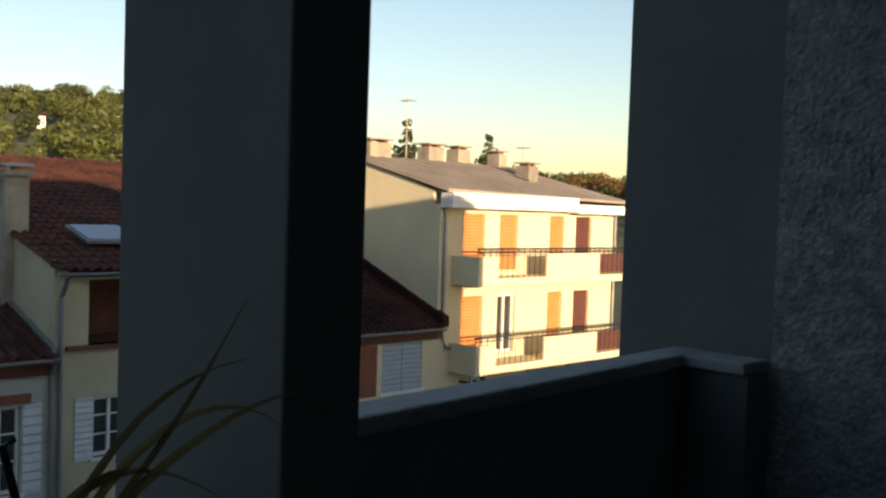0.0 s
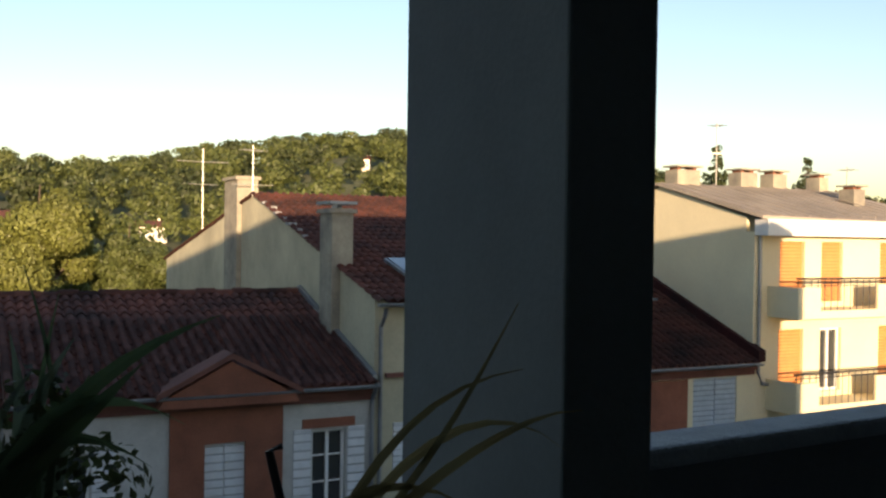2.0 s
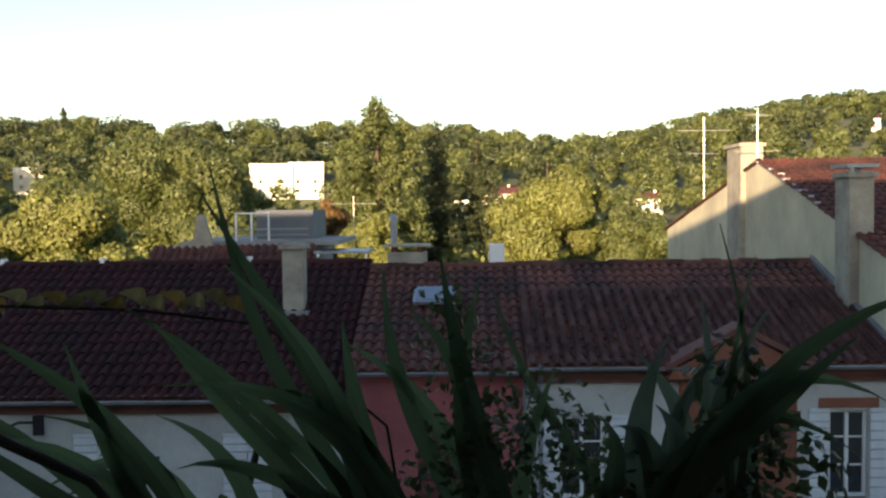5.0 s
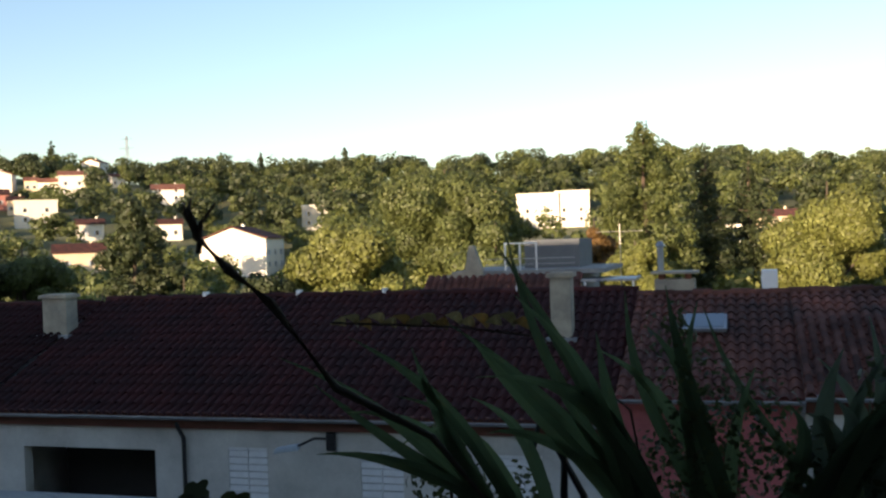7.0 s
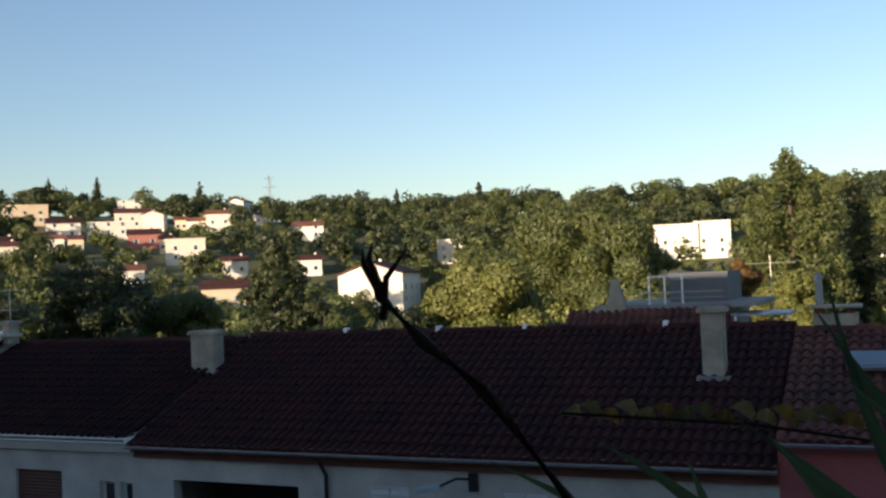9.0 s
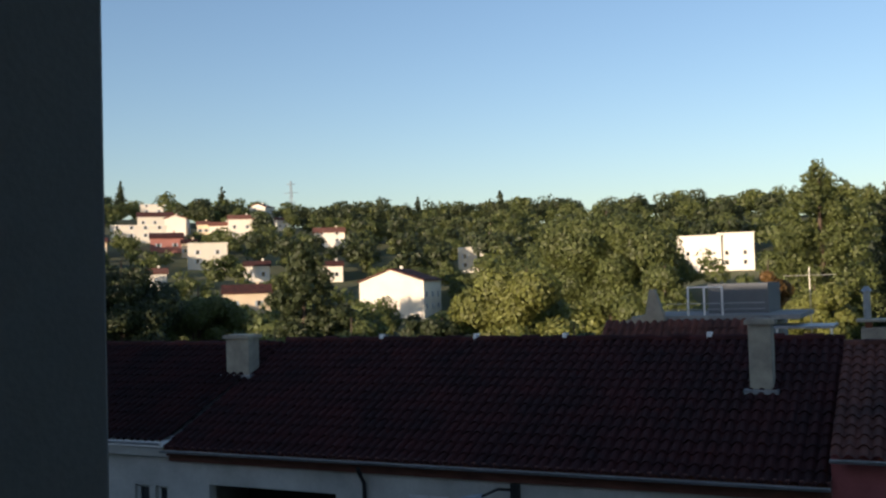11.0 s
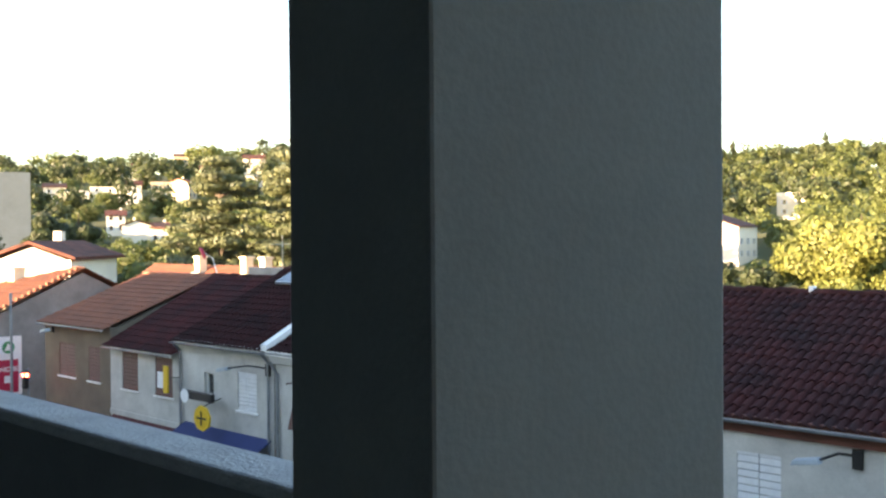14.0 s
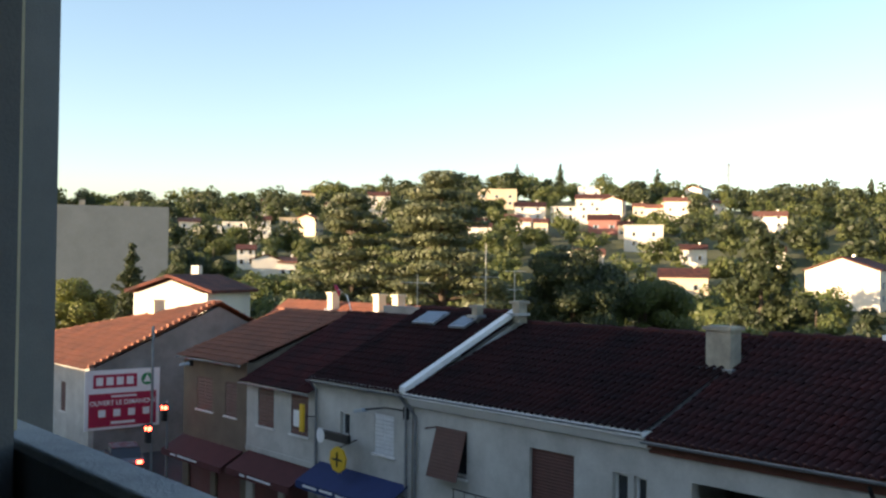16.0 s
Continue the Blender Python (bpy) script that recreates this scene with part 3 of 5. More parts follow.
part("loggia_rail", T([(-17.0, FY + 0.1, 4.3), (-13.25, FY + 0.1, 4.3)], 0.03, 6), M["iron"], h)
for a in (-11.3, -8.0, -4.9):
    window(h, a, a + 1.0, 4.0, 5.6, style="shut", shutter="shutw")
for a, b in ((-16.6, -13.8), (-11.5, -8.5), (-6.5, -3.5)):
    window(h, a, b, 0.15, 2.6, style="roller", shutter="shutg", sill=False)
downpipe(h, -12.42, 0.2, 6.2, material="iron")
sl2 = lambda y: 6.45 + (y - 20) * 2.29 / 5.3
chimney(h, -18.45, 23.4, sl2(23.4) - 0.35, 9.08, 0.8, 0.5)
chimney(h, -3.9, 23.1, sl2(23.1) - 0.35, 9.36, 0.5, 0.45)
for a in (-14.9, -11.9, -9.3, -5.5):
    part("ridge_cap", B((a, a + 0.12, 25.2, 25.4, 8.78, 8.95)), M["whitep"], h, "small white mortar cap")
# ---- pink house
h = terrace("pink_house", -2.3, 1.35, 6.95, 8.62, "narrow dark pink rendered house", "pink", "tile",
            [(-0.9, 0.1, 4.2, 5.8), (-1.5, 0.5, 0.15, 2.5)])
window(h, -0.9, 0.1, 4.2, 5.8, style="shut", shutter="shutr")
window(h, -1.5, 0.5, 0.15, 2.5, style="roller", shutter="shutr", sill=False)
sl3 = lambda y: 6.95 + (y - 20) * 1.67 / 5
skylight(h, -1.1, 22.5, 23.3, 1.0, sl3)
downpipe(h, 1.3, 0.2, 6.9)
# ---- brick house with pediment
h = terrace("pediment_house", 1.35, 8.85, 7.02, 8.64, "brick and plaster house with a small pediment and white shutters", "white", "tile",
            [(2.0, 2.9, 4.2, 5.9), (5.1, 5.95, 4.2, 5.9), (7.42, 8.2, 4.2, 6.0), (2.0, 3.0, 0.15, 2.5), (5.0, 6.0, 0.15, 2.5), (7.3, 8.3, 0.9, 2.5)], cornice="cornice")
part("brick_pier", pierced(4.4, 6.75, 0.15, 6.62, FY - 0.08, 0.078, [(5.1, 5.95, 4.2, 5.9), (5.0, 6.0, 0.15, 2.5)]), M["brick"], h, "orange brick bay")
part("pediment", P([(4.1, FY - 0.42, 6.72), (7.0, FY - 0.42, 6.72), (6.9, FY - 0.42, 6.9), (5.55, FY - 0.42, 7.62), (4.2, FY - 0.42, 6.9)], (0, 0.6, 0)), M["brick"], h, "brick pediment")
part("pediment_moulding", P([(4.05, FY - 0.5, 6.9), (5.55, FY - 0.5, 7.68), (7.05, FY - 0.5, 6.9), (7.05, FY - 0.5, 7.02), (5.55, FY - 0.5, 7.8), (4.05, FY - 0.5, 7.02)], (0, 0.7, 0)), M["cornice"], h)
window(h, 2.0, 2.9, 4.2, 5.9, style="open", shutter="shutw")
window(h, 5.1, 5.95, 4.2, 5.9, style="shut", shutter="shutw")
window(h, 7.42, 8.2, 4.2, 6.0, style="open", shutter="shutw")
part("lintel", B((7.2, 8.4, FY - 0.03, FY - 0.002, 6.05, 6.25)), M["brick"], h)
for a, b, c, d in ((2.0, 3.0, 0.15, 2.5), (5.0, 6.0, 0.15, 2.5), (7.3, 8.3, 0.9, 2.5)):
    window(h, a, b, c, d, style="shut", shutter="shutr", sill=False)
downpipe(h, 1.6, 0.2, 7.0)
downpipe(h, 8.78, 0.2, 7.0)
part("step_flashing", P([(8.72, 19.75, 7.05), (8.72, 25.0, 8.74), (8.72, 25.0, 8.85), (8.72, 19.75, 7.17)], (0.11, 0, 0)), M["zinc"], h, "grey flashing against the gable")
# ---- tall gabled house
GX0, GX1, GYR = 8.85, 16.2, 29.8
h = thing("gabled_house", (12, FY, 0), "cream rendered gabled house with a loggia and red tile roof", "house", "houses along the street")
zf, zr_, yb_ = 8.87, 11.38, 43.0
part("gable_wall", P([(GX0, FY, 0), (GX0, yb_, 0), (GX0, yb_, 9.05), (GX0, GYR, zr_), (GX0, FY, zf)], (0.3, 0, 0)), M["cream"], h, "stained cream gable wall")
part("gable_wall", P([(GX1 - 0.3, FY, 0), (GX1 - 0.3, yb_, 0), (GX1 - 0.3, yb_, 9.05), (GX1 - 0.3, GYR, zr_), (GX1 - 0.3, FY, zf)], (0.3, 0, 0)), M["cream"], h)
part("front_wall", pierced(GX0 + 0.3, GX1 - 0.3, 0, 8.6, FY, 0.3, [(9.6, 15.2, 7.15, 8.55), (9.75, 10.55, 4.7, 6.0), (12.4, 13.4, 4.3, 6.0), (10.2, 11.4, 0.15, 2.4), (13, 15, 0.15, 2.4)]), M["cream"], h)
part("back_wall", B((GX0 + 0.3, GX1 - 0.3, yb_ - 0.3, yb_, 0, 8.5)), M["cream"], h)
part("loggia_back", B((9.2, 15.9, FY + 2.0, FY + 2.15, 6.9, 8.9)), M["cornice"], h, "brick back wall of the open loggia")
part("loggia_floor", B((9.2, 15.9, FY + 0.3, FY + 2.0, 6.9, 7.1)), M["cornice"], h)
part("loggia_ledge", B((9.1, 15.6, FY - 0.12, FY + 0.3, 7.06, 7.15)), M["cornice"], h)
part("loggia_post", B((9.52, 9.6, FY + 0.02, FY + 0.28, 7.15, 8.55)), M["shutb"], h)
part("roof", tiled(GX0 - 0.1, GX1 + 0.1, FY - 0.4, zf - 0.13, GYR, zr_ + 0.06), M["tile"], h, "weathered red canal-tile roof")
part("back_slope", tiled(GX0 - 0.1, GX1 + 0.1, yb_ + 0.3, 9.1, GYR, zr_ + 0.06), M["tile"], h)
gutter(h, GX0 - 0.1, GX1 + 0.1, FY - 0.45, zf - 0.14)
downpipe(h, GX0 + 0.12, 0.2, 8.6)
window(h, 9.75, 10.55, 4.7, 6.0, style="open", shutter="shutw")
window(h, 12.4, 13.4, 4.3, 6.0, style="open", shutter="shutw")
window(h, 10.2, 11.4, 0.15, 2.4, style="shut", shutter="shutb", sill=False)
window(h, 13, 15, 0.15, 2.4, style="roller", shutter="shutg", sill=False)
chimney(h, GX0 + 0.05, 22.6, 4.0, 10.85, 0.55, 0.85, base=None)
part("chimney_cowl", B((GX0 - 0.3, GX0 + 0.4, 22.1, 23.1, 10.94, 11.02), (GX0 - 0.2, GX0 - 0.1, 22.2, 22.3, 10.8, 10.94), (GX0 + 0.2, GX0 + 0.3, 22.9, 23.0, 10.8, 10.94)), M["zinc"], h)
chimney(h, GX0 + 0.2, 31.9, 8.0, 12.05, 0.7, 1.6, base=None)
slg = lambda y: zf + (y - FY) * (zr_ - zf) / (GYR - FY)
skylight(h, 9.95, 20.9, 22.1, 1.3, slg)
for k in range(7):
    part("verge_mortar", B((GX0 - 0.11 + 0.06 * (k % 2), GX0 + 0.02 + 0.05 * (k % 3), 24.6 + k * 0.62, 24.75 + k * 0.62 + 0.1 * (k % 3), slg(24.7 + k * 0.62) + 0.06, slg(24.7 + k * 0.62) + 0.13)), M["coping"], h)
antenna("roof_antenna", 8.95, 36.9, 9.9, 13.35, [(12.85, 1.0, 6, 5), (12.0, 0.6, 4, 15)])
antenna("roof_antenna", 9.1, 30.7, 11.2, 13.0, [(12.85, 0.5, 4, 40), (11.75, 0.7, 4, 0)])
# ---- low red-roofed house
h = terrace("low_house", 16.2, 20.0, 7.0, 9.0, "low house with a red tile roof and blue-grey shutters", "cream2", "tile",
            [(17.95, 19.45, 5.2, 6.55), (17, 19.2, 0.15, 2.6)], cornice="cornice")
window(h, 17.95, 19.45, 5.2, 6.55, style="shut", shutter="shutg", panes=3)
part("red_panel", B((16.2, 17.75, FY - 0.03, FY - 0.002, 5.15, 6.55)), M["brick"], h)
window(h, 17, 19.2, 0.15, 2.6, style="roller", shutter="shutg", sill=False)
part("shop_awning", P([(16.3, FY - 0.02, 4.9), (16.3, FY - 0.8, 4.5), (16.3, FY - 0.8, 4.42), (16.3, FY - 0.02, 4.82)], (3.6, 0, 0)), M["awnr"], h, "dark red awning")
part("verge", P([(19.85, 19.6, 6.95), (19.85, 25, 9.05), (19.85, 25, 9.35), (19.85, 19.6, 7.25)], (0.25, 0, 0)), M["tiled"], h)


# ---------------------------------------------------------------- the apartment house
def apartment():
    x0, x1, xs = 20.0, 28.6, 25.8
    h = thing("apartment_house", (24, FY, 0), "pale yellow three-storey apartment house with balconies", "apartment building")
    wins = [(20.95, 21.9), (22.55, 23.4), (24.95, 25.7), (26.3, 27.15)]
    holes = []
    for a, b in wins:
        holes += [(a, b, 8.5, 10.2), (a, b, 5.95, 7.75)]
    holes += [(24.0, 25.5, 3.2, 5.6), (26.0, 28.0, 3.0, 5.6), (21.5, 23.2, 0.15, 2.6)]
    part("front_wall", pierced(x0, x1, 0, 10.45, FY, 0.3, holes), M["cream2"], h)
    part("gable_wall", P([(x0, FY + 0.3, 0), (x0, 28.5, 0), (x0, 28.5, 10.5), (x0, 24.0, 11.82), (x0, FY + 0.3, 10.86)], (0.3, 0, 0)), M["cream2"], h, "blank cream gable wall")
    part("gable_wall", P([(x1 - 0.3, FY + 0.3, 0), (x1 - 0.3, 28.5, 0), (x1 - 0.3, 28.5, 10.5), (x1 - 0.3, FY + 0.3, 10.55)], (0.3, 0, 0)), M["cream2"], h)
    part("back_wall", B((x0 + 0.3, x1 - 0.3, 28.2, 28.5, 0, 10.4)), M["cream2"], h)
    part("roof_fascia", B((x0 + 0.0, xs, FY - 0.5, FY - 0.002, 10.35, 10.8), (xs, x1 + 0.25, FY - 0.5, FY - 0.002, 10.3, 10.6)), M["whitep"], h, "white projecting eaves fascia", bevel=0.01)
    part("roof", P([(x0 - 0.15, FY - 0.45, 10.81), (x1 + 0.2, FY - 0.45, 10.68), (27.3, 24.0, 11.86), (x0 - 0.15, 24.0, 11.86)], (0, 0, 0.08)), M["tileg"], h, "grey-brown fibre-cement roof")
    part("hip_slope", P([(x1 + 0.2, FY - 0.45, 10.68), (x1 + 0.2, 28.8, 10.6), (27.3, 24.02, 11.86)], (0, 0, 0.08)), M["tileg"], h)
    part("back_slope", P([(x0 - 0.15, 28.8, 10.6), (x0 - 0.15, 24.02, 11.86), (27.3, 24.02, 11.86), (x1 + 0.2, 28.8, 10.6)], (0, 0, 0.08)), M["tileg"], h)
    for k in range(14):
        part("roof_seam", P([(x0 + k * 0.52, FY - 0.45, 10.9), (x0 + k * 0.52 + 0.05, FY - 0.45, 10.9), (x0 + k * 0.52 + 0.05, 24, 11.95), (x0 + k * 0.52, 24, 11.95)], (0, 0, 0.025)), M["tileg"], h)
    for fz, z0, z1 in ((8.35, 8.5, 10.2), (5.8, 5.95, 7.75)):
        for k, (a, b) in enumerate(wins):
            window(h, a, b, z0, z1, style="roller" if not (fz < 7 and k == 1) else "glass", shutter="shuto" if k < 3 else "shutb", sill=False)
        slab = part("balcony", B((20.5, 28.75, FY - 1.1, FY - 0.002, fz - 0.22, fz)), M["cream2"], h, "projecting concrete balcony")
        part("parapet_panel", B((20.5, 21.35, FY - 1.1, FY - 1.0, fz, fz + 0.62)), M["cream2"], slab)
        part("parapet_panel", B((20.5, 20.6, FY - 1.0, FY - 0.002, fz, fz + 0.62)), M["cream2"], slab)
        part("parapet_panel", B((23.55, 26.2, FY - 1.1, FY - 1.0, fz, fz + 0.7)), M["cream2"], slab)
        part("handrail", T([(20.5, FY - 1.05, fz + 0.86), (28.75, FY - 1.05, fz + 0.86)], 0.03, 6), M["iron"], slab)
        part("handrail", T([(20.5, FY - 1.05, fz + 0.74), (28.75, FY - 1.05, fz + 0.74)], 0.018, 6), M["iron"], slab)
        for k in range(34):
            x = 20.55 + k * 0.247
            low = fz + 0.62 if x < 21.35 or 23.55 < x < 26.2 else fz
            part("baluster", T([(x, FY - 1.05, low), (x, FY - 1.05, fz + 0.86)], 0.012, 5), M["iron"], slab)
        part("screen", B((26.25, 28.7, FY - 1.03, FY - 1.0, fz + 0.06, fz + 0.68)), M["shutb"], slab, "dark balcony screen")
    window(h, 24.0, 25.5, 3.2, 5.6, style="roller", shutter="shutg", sill=False)
    window(h, 26.0, 28.0, 3.0, 5.6, style="roller", shutter="shutb", sill=False)
    window(h, 21.5, 23.2, 0.15, 2.6, style="roller", shutter="shutg", sill=False)
    part("downpipe", T([(20.15, FY - 0.08, 10.4), (20.15, FY - 0.08, 6.6), (20.3, FY - 0.08, 6.3), (21.0, FY - 0.08, 6.2)], 0.05), M["zinc"], h)
    part("downpipe", T([(28.4, FY - 0.08, 10.4), (28.4, FY - 0.08, 0.2)], 0.05), M["zinc"], h)
    for x, y, w in ((20.6, 23.9, 0.9), (23.3, 24.0, 0.7), (24.7, 24.0, 0.6), (26.6, 23.8, 0.4), (25.8, 21.7, 0.5)):
        z = 10.85 + (y - 19.5) * 0.235
        c = part("chimney", B((x, x + w, y, y + 0.6, z - 0.3, z + 0.5)), M["chimney"], h, "rendered chimney stack", bevel=0.01)
        for k in range(2):
            part("chimney_foot", B((x + 0.08 + k * (w - 0.28), x + 0.2 + k * (w - 0.28), y + 0.1, y + 0.5, z + 0.5, z + 0.58)), M["brick"], c)
        part("chimney_cap", B((x - 0.06, x + w + 0.06, y - 0.06, y + 0.66, z + 0.58, z + 0.63)), M["chimney"], c)
    # vertical shop sign
    s = thing("shop_sign", (21.1, FY - 0.45, 4.3), "tall black shop sign with white letters", "sign")
    part("sign_box", B((20.95, 21.1, FY - 0.95, FY - 0.45, 3.2, 5.72)), M["black"], s)
    part("sign_face", B((20.94, 20.948, FY - 0.9, FY - 0.5, 3.3, 5.62)), M["signw"], s)
    part("sign_arm", B((21.0, 21.06, FY - 0.45, FY, 5.2, 5.26), (21.0, 21.06, FY - 0.45, FY, 3.8, 3.86)), M["iron"], s)
    for k, ch in enumerate("PAI"):
        letter(ch, 0.42, (20.935, FY - 0.7, 5.1 - k * 0.55), (90, 0, -90), M["black"], s, width=True)


def letter(text, size, at, turn, material, parent, width=False, name="lettering"):
    cu = bpy.data.curves.new(name, "FONT")
    cu.body, cu.size, cu.extrude, cu.align_x = text, size, 0.004, "CENTER"
    cu.offset = 0.008
    tmp = bpy.data.objects.new(name, cu)
    me = bpy.data.meshes.new_from_object(tmp)
    bpy.data.objects.remove(tmp)
    me.materials.append(material)
    ob = new(name, me)
    hang(ob, parent)
    ob.matrix_basis = pose(*at, *turn)
    return ob


apartment()

# ---------------------------------------------------------------- trees
def crown_mesh(name, clumps, leaf, count, material, flat=1.0, seed=1):
    """Leaves as small bent quads scattered through clumps (x, y, z, rx, rz), denser near their surface."""
    rng = np.random.default_rng(seed)
    cl = np.array(clumps, float)
    wts = cl[:, 3] ** 2
    idx = rng.choice(len(cl), count, p=wts / wts.sum())
    d = rng.normal(size=(count, 3))
    d /= np.linalg.norm(d, axis=1)[:, None]
    rad = rng.uniform(0.45, 1.08, count) ** 0.6
    c = cl[idx]
    centre = c[:, :3] + d * rad[:, None] * np.stack([c[:, 3], c[:, 3], c[:, 4]], 1)
    n = d * np.array([1, 1, flat]) + rng.normal(size=(count, 3)) * 0.42
    n /= np.linalg.norm(n, axis=1)[:, None]
    s = np.cross(n, rng.normal(size=(count, 3)))
    s /= np.linalg.norm(s, axis=1)[:, None]
    u = np.cross(n, s)
    size = leaf * rng.uniform(0.6, 1.4, count)[:, None]
    q = np.stack([centre - s * size, centre - u * size * 0.55, centre + s * size, centre + u * size * 0.55], 1).reshape(-1, 3)
    me = bpy.data.meshes.new(name)
    me.from_pydata(q.tolist(), [], np.arange(count * 4).reshape(-1, 4).tolist())
    me.materials.append(material)
    return me


def tree(name, x, y, h, w, label, leaf="leaf_mid", shape="round", seed=1, leaves=5000, size=0.28, z0=None, low=0.18):
    """Tapered trunk, limbs, and a crown of leaf clumps. shape: round, cone, cedar (flat tiers), column."""
    rng = random.Random(seed)
    z0 = rise(x, y) if z0 is None else z0
    t = thing(name, (x, y, z0), label, "tree")
    top = z0 + h
    part("trunk", T([(x, y, z0 - 0.3), (x + w * 0.02, y, z0 + h * 0.35), (x - w * 0.01, y, z0 + h * 0.7), (x, y, z0 + h * 0.93)], [h * 0.024, h * 0.018, h * 0.01, h * 0.003]), M["bark"], t)
    clumps = []
    if shape == "column":
        for k in range(150):
            f = rng.uniform(0, 1) ** 0.85
            reach = w * 0.5 * (1 - f ** 5) * (0.55 + 0.45 * min(1, f * 3)) * rng.uniform(0.2, 0.95)
            a = rng.uniform(0, math.tau)
            cs = w * 0.15 * (1.1 - 0.7 * f) * rng.uniform(0.7, 1.3)
            clumps.append((x + reach * math.cos(a), y + reach * math.sin(a), z0 + h * (0.16 + 0.82 * f), cs, cs * 0.9))
    elif shape in ("cedar", "cone"):
        tiers = 13 if shape == "cedar" else 36
        for k in range(tiers):
            f = k / (tiers - 1)
            zz = z0 + h * (low + (0.97 - low) * f)
            reach = w * 0.5 * ((1 - f) ** (0.55 if shape == "cedar" else 0.8)) * rng.uniform(0.75, 1.12) + 0.15
            m = max(2, int(3 + reach * 1.7))
            for j in range(m):
                a = j * math.tau / m + rng.uniform(-0.5, 0.5) + k
                rr = reach * rng.uniform(0.1 if shape == "cone" else 0.3, 1.0)
                cx, cy, cz = x + rr * math.cos(a), y + rr * math.sin(a), zz + rng.uniform(-0.3, 0.3)
                cs = max(0.22, w * (0.10 if shape == "cedar" else 0.095 if shape == "column" else 0.115 * (1.15 - 0.8 * f))) * rng.uniform(0.7, 1.4)
                clumps.append((cx, cy, cz, cs, cs * (0.32 if shape == "cedar" else 0.7)))
                if j % 3 == 0 and rr > 1:
                    part("limb", T([(x, y, zz - 0.25 * rr), (cx, cy, cz)], [h * 0.006, h * 0.002], 5), M["bark"], t)
    else:
        for k in range(26):
            a, e = rng.uniform(0, math.tau), rng.uniform(-0.55, 1.0)
            rr = rng.uniform(0.35, 0.82)
            cx, cy = x + w * 0.5 * rr * math.cos(a) * math.cos(e * 1.3), y + w * 0.5 * rr * math.sin(a) * math.cos(e * 1.3)
            cz = z0 + h * (0.58 + 0.36 * rr * math.sin(e * 1.4))
            cs = w * rng.uniform(0.11, 0.2)
            clumps.append((cx, cy, cz, cs, cs * 0.8))
            if k % 4 == 0:
                part("limb", T([(x, y, z0 + h * 0.35), ((x + cx) / 2, (y + cy) / 2, z0 + h * 0.5), (cx, cy, cz)], [h * 0.01, h * 0.006, h * 0.002], 5), M["bark"], t)
    ob = new("crown", crown_mesh("crown", clumps, size * 0.5, int(leaves * 3.0), M[leaf], 1.0 if shape != "cedar" else 2.0, seed))
    hang(ob, t)
    return t


def woods(name, label, places, leaf, per, size, seed, kind="stuff"):
    """Many far trees as one thing: places are (x, y, height, width)."""
    rng = random.Random(seed)
    clumps = []
    for x, y, h, w in places:
        z = rise(x, y)
        for k in range(5):
            a = rng.uniform(0, math.tau)
            rr = w * 0.28 * rng.uniform(0.2, 1)
            clumps.append((x + rr * math.cos(a), y + rr * math.sin(a), z + h * rng.uniform(0.35, 0.85), w * rng.uniform(0.22, 0.36), h * rng.uniform(0.14, 0.24)))
    ob = new(name, crown_mesh(name, clumps, size * 0.62, int(per * 2.2) * len(places), M[leaf], 1.0, seed))
    return tagged(ob, label, "trees", kind=kind)


def bearing(deg, r):
    return -r * math.sin(radians(deg)), r * math.cos(radians(deg))


HOUSES = []


def scatter(n, r0, r1, a0, a1, h0, h1, seed, keep=None):
    rng = random.Random(seed)
    out = []
    while len(out) < n:
        a, r = rng.uniform(a0, a1), math.sqrt(rng.uniform(r0 * r0, r1 * r1))
        x, y = bearing(a, r)
        if y < 44 or (keep and not keep(a, r)):
            continue
        clear = True
        for hx, hy, hw in HOUSES:
            ha, hr = math.degrees(math.atan2(-hx, hy)), math.hypot(hx, hy)
            if math.hypot(x - hx, y - hy) < hw * 0.8 + 2 or (abs(a - ha) < math.degrees(hw * 0.75 / hr) and 0 < hr - r < 30):
                clear = False
                break
        if clear:
            h = rng.uniform(h0, h1)
            out.append((x, y, h, h * rng.uniform(0.75, 1.15)))
    return out


